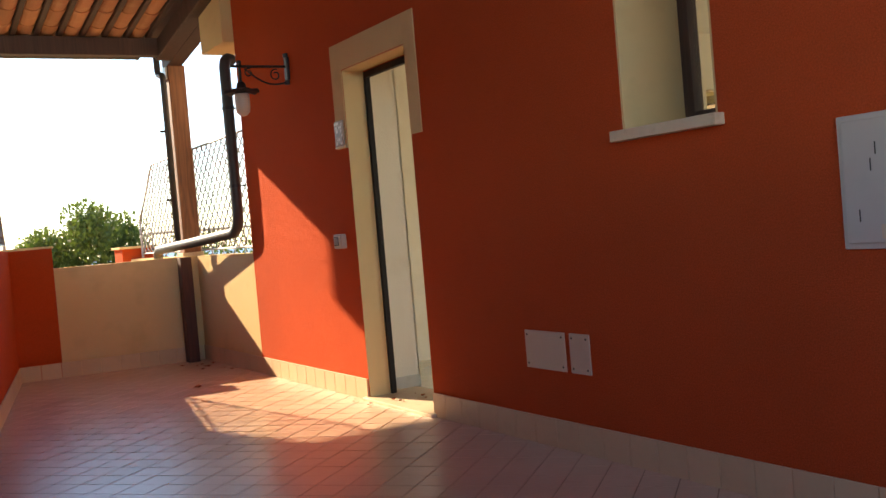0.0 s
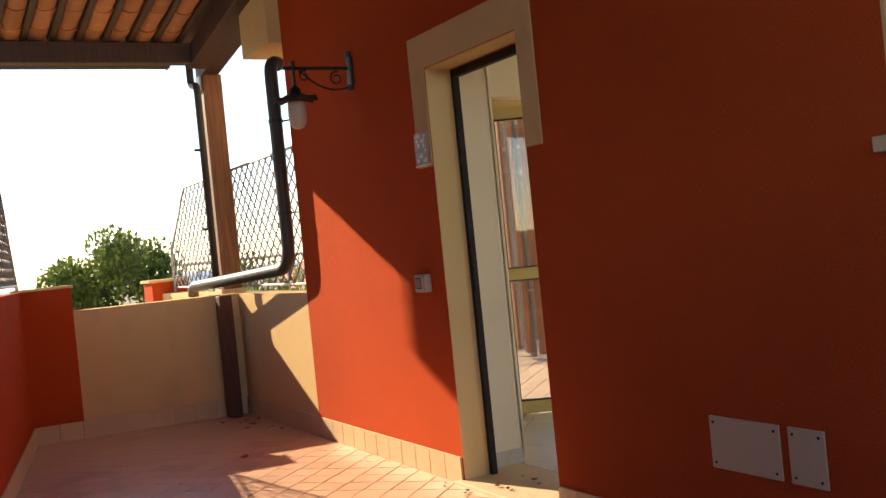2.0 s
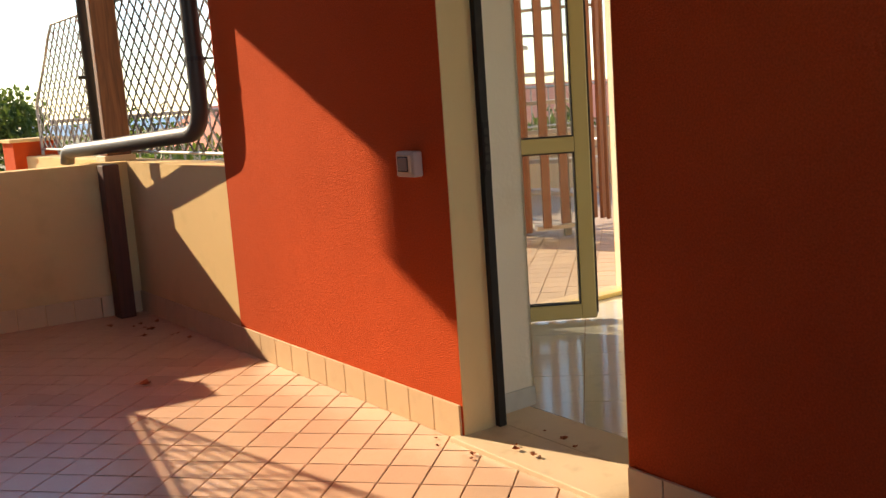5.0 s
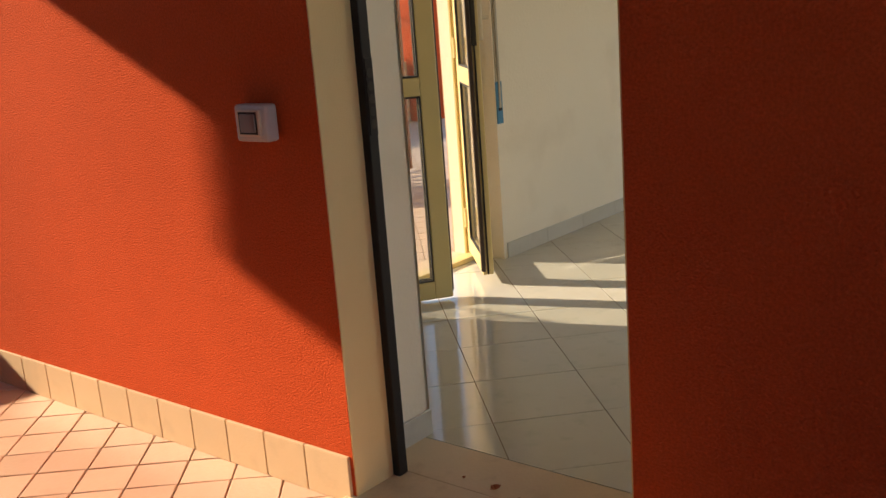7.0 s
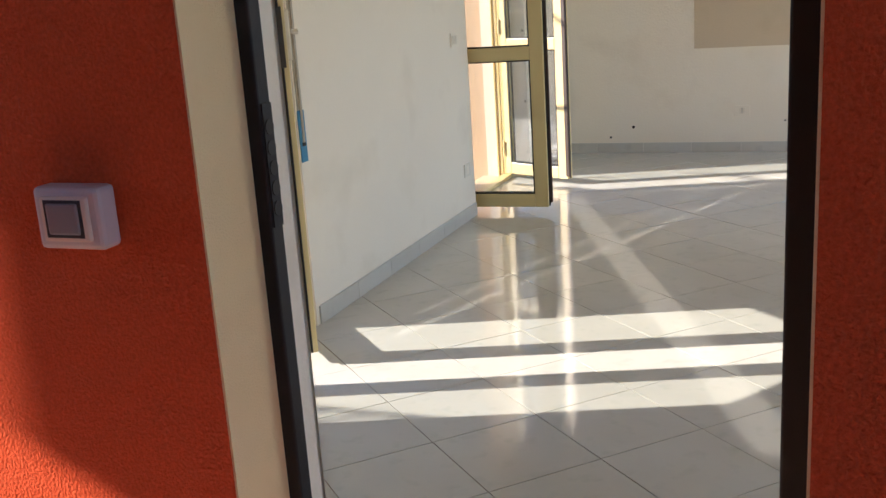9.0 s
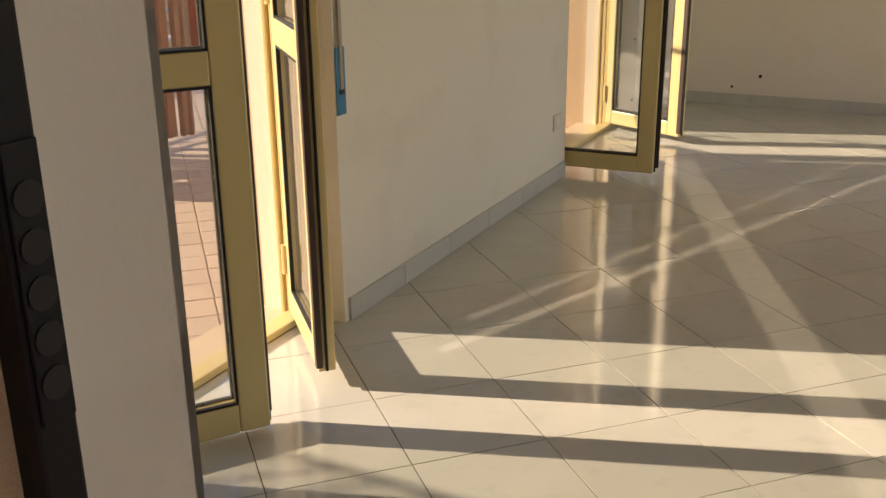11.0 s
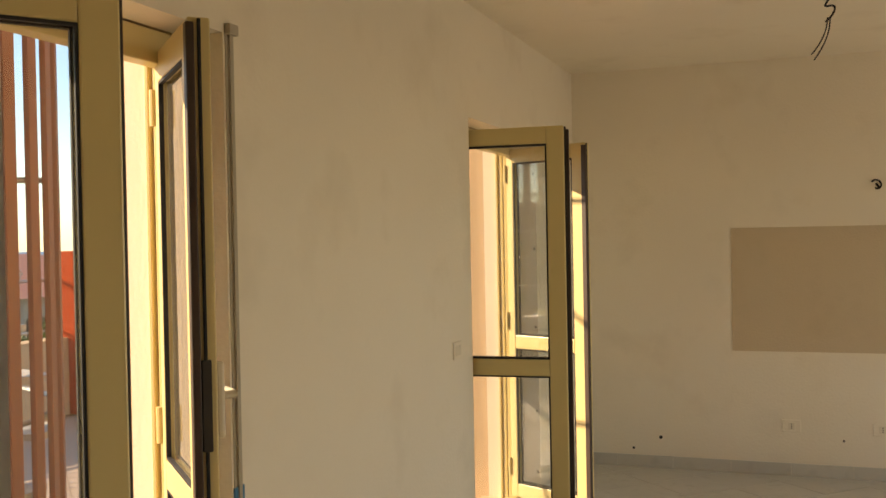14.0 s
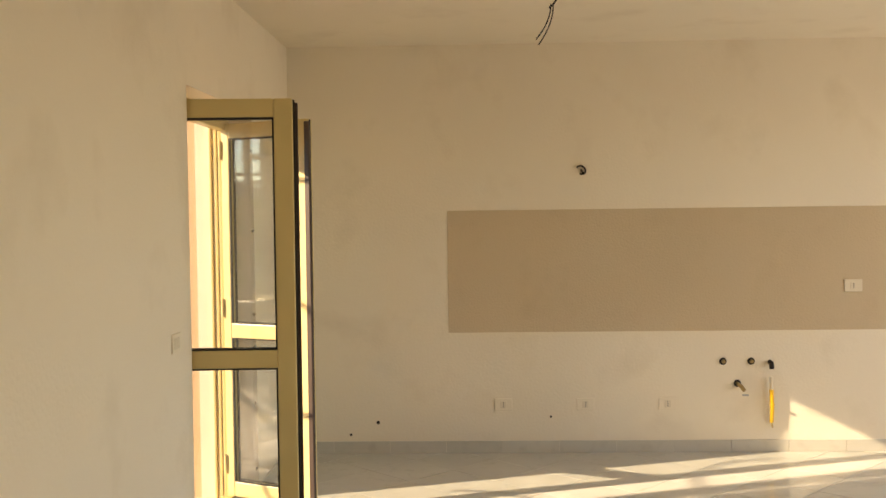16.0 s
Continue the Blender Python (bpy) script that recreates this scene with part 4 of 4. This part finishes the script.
# ---- terrace edge ----
parapet_far = single("parapet_terrace", slanted((9.0, 6.3), (0.28, 6.05), -0.2, -0.02, 0.72), M_PEACH, "peach rendered low terrace parapet", "parapet", "structure")
railing = thing("terrace_railing", (4.5, 6.25, 0.72), "grey iron terrace railing with scrolled tops", "railing")
part("top_bar", rod([(0.2, 6.15, 1.28), (8.9, 6.40, 1.28)], 0.016), M_GALV, railing)
part("bottom_bar", rod([(0.2, 6.15, 0.80), (8.9, 6.40, 0.80)], 0.012), M_GALV, railing)
bar = mesh_of("bar", rod([(0, 0, 0.72), (0, 0, 1.28)], 0.009, sides=6), M_GALV)
ring = mesh_of("scroll", rod([(0.05 * (1 - 0.55 * t) * math.cos(7 * t), 0, 1.34 + 0.05 * (1 - 0.55 * t) * math.sin(7 * t)) for t in (i / 14 for i in range(15))], 0.007, sides=6), M_GALV)
for k in range(60):
    x = 0.25 + 0.145 * k
    ob = new("bar", bar)
    ob.parent = railing
    ob.location = Vector((x, 6.15 + 0.0287 * (x - 0.2), 0)) - railing.location
    if k % 5 == 2:
        ob = new("scroll", ring)
        ob.parent = railing
        ob.location = Vector((x, 6.15 + 0.0287 * (x - 0.2), 0)) - railing.location
pier_far = single("terrace_pier", box(7.6, 8.1, 6.0, 6.5, -0.02, 1.55), M_ORANGE, "orange rendered pier on the terrace edge", "pier", "structure")
low_pier = single("terrace_pier", box(-0.10, 0.28, 6.25, 6.65, -0.02, 1.12), M_ORANGE, "low orange rendered pier with pale cap", "pier", "structure")
single("pier_cap", box(-0.13, 0.31, 6.22, 6.68, 1.12, 1.15, 0.005), M_CREAM, "pale cap on the low orange pier", "cap", "structure")
single("parapet_outer", box(0.0, 0.22, 3.722, 6.25, -0.02, 0.995), M_CREAM, "cream rendered parapet beyond the patio", "parapet", "structure")

# ---- distance ----
def sheet(name, z, x0, x1, y0, y1, mat, label, category, n=24, rough=0.0):
    bm = bmesh.new()
    grid = [[bm.verts.new((x0 + (x1 - x0) * i / n, y0 + (y1 - y0) * j / n, z + (rough * noise.noise(Vector((i * 0.9, j * 0.9, 3.1))) if rough else 0))) for j in range(n + 1)] for i in range(n + 1)]
    for i in range(n):
        for j in range(n):
            bm.faces.new((grid[i][j], grid[i + 1][j], grid[i + 1][j + 1], grid[i][j + 1]))
    return single(name, bm, mat, label, category, "structure")


sheet("ground", -3.4, -400, 500, -300, 260, M_GROUND, "dry grassy hillside around the house", "ground", rough=0.4)
sheet("sea", -30.0, -4000, 4500, 200, 4800, M_SEA, "hazy blue sea out to the horizon", "sea")
bm = bmesh.new()
low = [bm.verts.new((-3400 + 110 * i, 2300 + 6 * i, -40)) for i in range(30)]
for i, v in enumerate(low[:]):
    low[i] = (v, bm.verts.new((v.co.x, v.co.y + 260, 40 + 105 * math.sin(math.pi * i / 29) * (0.75 + 0.5 * noise.noise(Vector((i * 0.33, 1.7, 0)))))))
for (a, b), (c, d) in zip(low, low[1:]):
    bm.faces.new((a, c, d, b))
single("hills", bm, M_HILL, "hazy blue-green hills beyond the sea", "hills", "structure")
single("house_plinth", box(-4.4, 9.2, -8.6, 6.6, -3.6, -0.06), M_CREAM, "cream base of the house on the slope", "plinth", "structure")


def clump(bm, centre, radius, count, size, seed, flat=0.8):
    """Many small folded leaves in a lumpy cloud."""
    rng = random.Random(seed)
    lumps = [Vector(centre) + Vector((rng.uniform(-1, 1) * radius[0] * 0.75, rng.uniform(-1, 1) * radius[1] * 0.75, rng.uniform(-0.9, 1) * radius[2] * 0.75)) for _ in range(40)]
    for _ in range(count):
        c = rng.choice(lumps)
        d = Vector((rng.gauss(0, 1), rng.gauss(0, 1), rng.gauss(0, 1)))
        d.normalize()
        p = c + d * rng.uniform(0.35, 1.0) * min(radius) * 0.44
        q = Euler((rng.uniform(0, 6.3), rng.uniform(0, 6.3), rng.uniform(0, 6.3))).to_matrix()
        s = size * rng.uniform(0.6, 1.4)
        v = [bm.verts.new(p + q @ Vector(o) * s) for o in ((-1, 0, 0), (0, -0.5, 0.12), (1, 0, 0), (0, 0.5, 0.12))]
        bm.faces.new(v[:3]), bm.faces.new((v[0], v[2], v[3]))
    return bm


def tree(name, at, height, radius, label, count, seed):
    ob = thing(name, at, label, "tree")
    x, y, z = at
    rng = random.Random(seed)
    trunk = bmesh.new()
    bmesh.ops.create_cone(trunk, cap_ends=True, segments=10, radius1=0.16, radius2=0.07, depth=height * 0.75, matrix=Matrix.Translation((x, y, z + height * 0.375)))
    part("trunk", trunk, M_BARK, ob)
    top = Vector((x, y, z + height - radius[2]))
    for k in range(6):
        a = k * 1.05
        tip = top + Vector((math.cos(a) * radius[0] * 0.7, math.sin(a) * radius[1] * 0.7, rng.uniform(-0.2, 0.5) * radius[2]))
        part("limb", rod([(x, y, z + height * 0.45), Vector((x, y, z + height * 0.5)).lerp(tip, 0.5) + Vector((0, 0, 0.1)), tip], 0.035, sides=7), M_BARK, ob)
    part("crown", clump(bmesh.new(), top, radius, count, 0.045, seed), M_LEAF, ob)


tree("tree", (0.42, 11.2, -3.4), 5.3, (1.08, 1.2, 1.4), "leafy green tree beyond the patio parapet", 30000, 4)
tree("tree", (3.3, 13.5, -3.4), 4.8, (1.1, 1.1, 1.2), "leafy green tree below the terrace", 4000, 8)
bm = bmesh.new()
for k in range(9):
    clump(bm, (1.2 + 0.9 * k, 7.2 + 0.02 * k, 0.3), (0.8, 0.45, 0.75), 900, 0.05, 30 + k)
hedge = single("hedge", bm, M_LEAF, "green shrubs behind the terrace railing", "shrub", "stuff")


def far_house(at, size, roof, label, wall_mat):
    x, y, z = at
    w, d, h = size
    ob = thing("house", at, label, "house")
    wall = part("wall", box(x - w / 2, x + w / 2, y - d / 2, y + d / 2, z, z + h), wall_mat, ob)
    bm = bmesh.new()
    e = 0.5
    v = [bm.verts.new(p) for p in ((x - w / 2 - e, y - d / 2 - e, z + h), (x + w / 2 + e, y - d / 2 - e, z + h), (x + w / 2 + e, y + d / 2 + e, z + h), (x - w / 2 - e, y + d / 2 + e, z + h), (x - w / 2, y, z + h + roof), (x + w / 2, y, z + h + roof))]
    for f in ((0, 1, 5, 4), (2, 3, 4, 5), (0, 4, 3), (1, 2, 5), (0, 3, 2, 1)):
        bm.faces.new([v[i] for i in f])
    part("roof", bm, M_ROOF, ob, "pinkish red tiled roof")
    k = 0
    while x - w / 2 + 1.2 + 2.4 * k < x + w / 2 - 0.8:
        wx = x - w / 2 + 1.2 + 2.4 * k
        win = part("window", box(wx - 0.45, wx + 0.45, y - d / 2 - 0.03, y - d / 2 + 0.05, z + h - 1.9, z + h - 0.6, 0.01), M_DARK, ob)
        part("sill", box(wx - 0.52, wx + 0.52, y - d / 2 - 0.10, y - d / 2 - 0.031, z + h - 1.96, z + h - 1.9), M_CREAM, win)
        k += 1


far_house((17.0, 23.0, -3.4), (17, 7, 3.6), 1.15, "long low house with a pinkish red tiled roof", M_FARWALL)
far_house((38.0, 30.0, -3.4), (12, 8, 3.4), 1.2, "distant low house with red tiled roof", M_PEACH)
far_house((3.6, 19.0, -3.4), (4.5, 5, 2.9), 0.8, "small grey house with tiled roof down the slope", M_FARWALL)

# unseen block made up to throw the stepped shadow on the front wall
caster = thing("shadow_block", (-4.6, 7.3, -3.4), "unseen orange block added to cast the stepped shadow", "house")
part("shadow_panel", box(-7.5, -2.2, 6.84, 6.96, 3.87, 7.2), M_ORANGE, caster)
part("panel_support", box(-7.5, -4.2, 6.97, 9.2, -3.4, 7.2), M_ORANGE, caster)

# ---- litter on the patio ----
def dry_leaf(at, size, turn, seed):
    rng = random.Random(seed)
    bm = bmesh.new()
    rim = [(math.cos(a) * size * (1 if i % 2 else 0.62), math.sin(a) * size * 0.7 * (1 if i % 2 else 0.6), 0.006 + rng.uniform(0, 0.5) * size) for i, a in enumerate(2 * math.pi * k / 9 for k in range(9))]
    v = [bm.verts.new(p) for p in rim]
    low = [bm.verts.new((p[0], p[1], p[2] - 0.0015)) for p in rim]
    c, d = bm.verts.new((0, 0, 0.004)), bm.verts.new((0, 0, 0.0025))
    for i in range(9):
        bm.faces.new((v[i], v[(i + 1) % 9], c)), bm.faces.new((low[(i + 1) % 9], low[i], d))
    bmesh.ops.rotate(bm, verts=bm.verts, matrix=Matrix.Rotation(turn, 3, "Z"))
    bmesh.ops.translate(bm, verts=bm.verts, vec=at)
    single("dry_leaf", bm, M_DRYLEAF, "curled brown dry leaf lying on the tiles", "leaf", group="fallen leaves")


rng = random.Random(11)
dry_leaf((-0.62, 1.75, 0.0), 0.04, 0.5, 1)
for k in range(12):
    dry_leaf((-0.05 - 0.28 * rng.random(), 2.5 + 0.75 * rng.random(), 0.0), rng.uniform(0.012, 0.028), rng.uniform(0, 6), 20 + k)
for k in range(7):
    dry_leaf((0.02 + 0.22 * rng.random(), -0.45 + 0.3 * rng.random(), FZ + 0.002), rng.uniform(0.008, 0.02), rng.uniform(0, 6), 50 + k)
for k in range(5):
    dry_leaf((-0.06 - 0.05 * rng.random(), -0.3 + 0.4 * rng.random(), 0.0), rng.uniform(0.008, 0.018), rng.uniform(0, 6), 70 + k)

# ---- skirting tiles ----
def skirting(name, a, b, z0, high, wide, thick, mat, label, offset=0.0, gap=0.004):
    """A row of upright tiles from a to b; they stand out to the right of the way."""
    a, b = Vector((*a, 0)), Vector((*b, 0))
    way = (b - a).normalized()
    turn = math.degrees(math.atan2(way.y, way.x))
    long = (b - a).length
    ob = thing(name, (a.x, a.y, z0), label, "skirting", "structure")
    me = mesh_of("tile", box(-(wide - gap) / 2, (wide - gap) / 2, -thick, 0, 0, high, 0.002), mat)
    s = -offset
    while s < long:
        lo, hi = max(s, 0), min(s + wide, long)
        if hi - lo > 0.03:
            m2 = me if hi - lo > wide - 1e-4 else mesh_of("tile", box(-(hi - lo - gap) / 2, (hi - lo - gap) / 2, -thick, 0, 0, high, 0.002), mat)
            t = new("tile", m2)
            t.parent = ob
            mid = way * ((lo + hi) / 2)
            t.matrix_basis = pose(mid.x, mid.y, 0, 0, 0, turn)
        s += wide
    return ob


SK = "beige tile skirting along the patio wall"
skirting("baseboard_front_far", (0, 3.56), (0, 0.0), 0.0, 0.138, 0.172, 0.011, M_SKIRT, SK, 0.06)
skirting("baseboard_front_near", (0, DY), (0, -8.1), 0.0, 0.138, 0.172, 0.011, M_SKIRT, SK, 0.03)
skirting("baseboard_back", (-1.635, 3.752), (-0.02, 3.545), 0.0, 0.138, 0.172, 0.011, M_SKIRT, SK)
skirting("baseboard_left", (-3.84, -8.1), (-2.04, 1.55), 0.0, 0.138, 0.172, 0.011, M_SKIRT, SK)
skirting("baseboard_left_low", (-2.04, 1.55), (-1.64, 3.745), 0.0, 0.138, 0.172, 0.011, M_SKIRT, SK)
IN = "grey marbled tile skirting in the room"
skirting("baseboard_doors_mid", (O1[1] + 0.02, WY0), (O2[0], WY0), FZ, 0.08, 0.377, 0.009, M_INSKIRT, IN, gap=0.0015)
skirting("baseboard_doors_end", (O2[1], WY0), (FX, WY0), FZ, 0.08, 0.377, 0.009, M_INSKIRT, IN, gap=0.0015)
skirting("baseboard_kitchen", (FX, WY0), (FX, RY), FZ, 0.08, 0.377, 0.009, M_INSKIRT, IN, 0.1, gap=0.0015)
skirting("baseboard_entry", (0.197, 0.087), (HX + 0.012, 0.087), FZ, 0.08, 0.377, 0.009, M_INSKIRT, IN)

# ---- clay tiles on the canopy ----
pan = bmesh.new()
rows = []
for y, r in ((0.0, 0.088), (0.42, 0.075)):
    ring = [(r * math.cos(math.pi + math.pi * k / 8), r * 0.75 * math.sin(math.pi + math.pi * k / 8)) for k in range(9)]
    ring += [(x * 0.86, z * 0.86 + 0.002) for x, z in ring[::-1]]
    rows.append([pan.verts.new((x, y, z - y * SLOPE)) for x, z in ring])
for k in range(18):
    pan.faces.new((rows[0][k], rows[0][(k + 1) % 18], rows[1][(k + 1) % 18], rows[1][k]))
pan.faces.new(rows[0]), pan.faces.new(rows[1][::-1])
pan_mesh = mesh_of("clay_tile", pan, M_COPPO)
for i in range(20):
    for j in range(9):
        ob = new("clay_tile", pan_mesh)
        ob.parent = canopy
        x, y = -0.37 - 0.198 * i, 3.36 - 0.36 * j
        ob.location = Vector((x, y, roof_z(y) + 0.055 + rng.uniform(-0.004, 0.004))) - origin(canopy)
        ob.rotation_euler.z = radians(rng.uniform(-1.2, 1.2))

# ---- floors ----
patio_floor = single("floor_patio", box(-4.2, 0.002, -8.4, 3.9, -0.06, -0.004), M_GROUT, "terracotta tiled patio floor laid diagonally", "floor", "structure")
lay_tiles(patio_floor, 0.157, 0.005, 41, (-0.086, 0.428), [(-3.84, -8.2), (-0.002, -8.2), (-0.002, 3.55), (-1.63, 3.78)], -0.02, 0.0, M_PATIO, (-1.9, 0.1, -0.9, 2.2))
room_floor = single("floor_room", box(0.397, FX, RY, 1.32, -0.06, FZ - 0.003), M_JOINT, "polished grey-green marbled tile floor", "floor", "structure")
lay_tiles(room_floor, 0.366, 0.0032, 45.7, (1.10, -0.035), [(0.397, RY), (FX, RY), (FX, 1.246), (0.397, 1.246)], -0.01, FZ, M_STONE, (0.3, 6.7, -3.0, 1.5), 0.0006)
terrace_floor = single("floor_terrace", box(0.2, 9.1, WY1, 6.2, -0.06, -0.026), M_GROUT_T, "tan square tiled terrace floor laid diagonally", "floor", "structure")
lay_tiles(terrace_floor, 0.165, 0.006, 43.5, (2.384, 2.425), [(0.22, WY1), (9.0, WY1), (9.0, 6.2), (0.22, 6.05)], -0.04, -0.02, M_TERRACE, (1.2, 4.2, 1.6, 4.0))
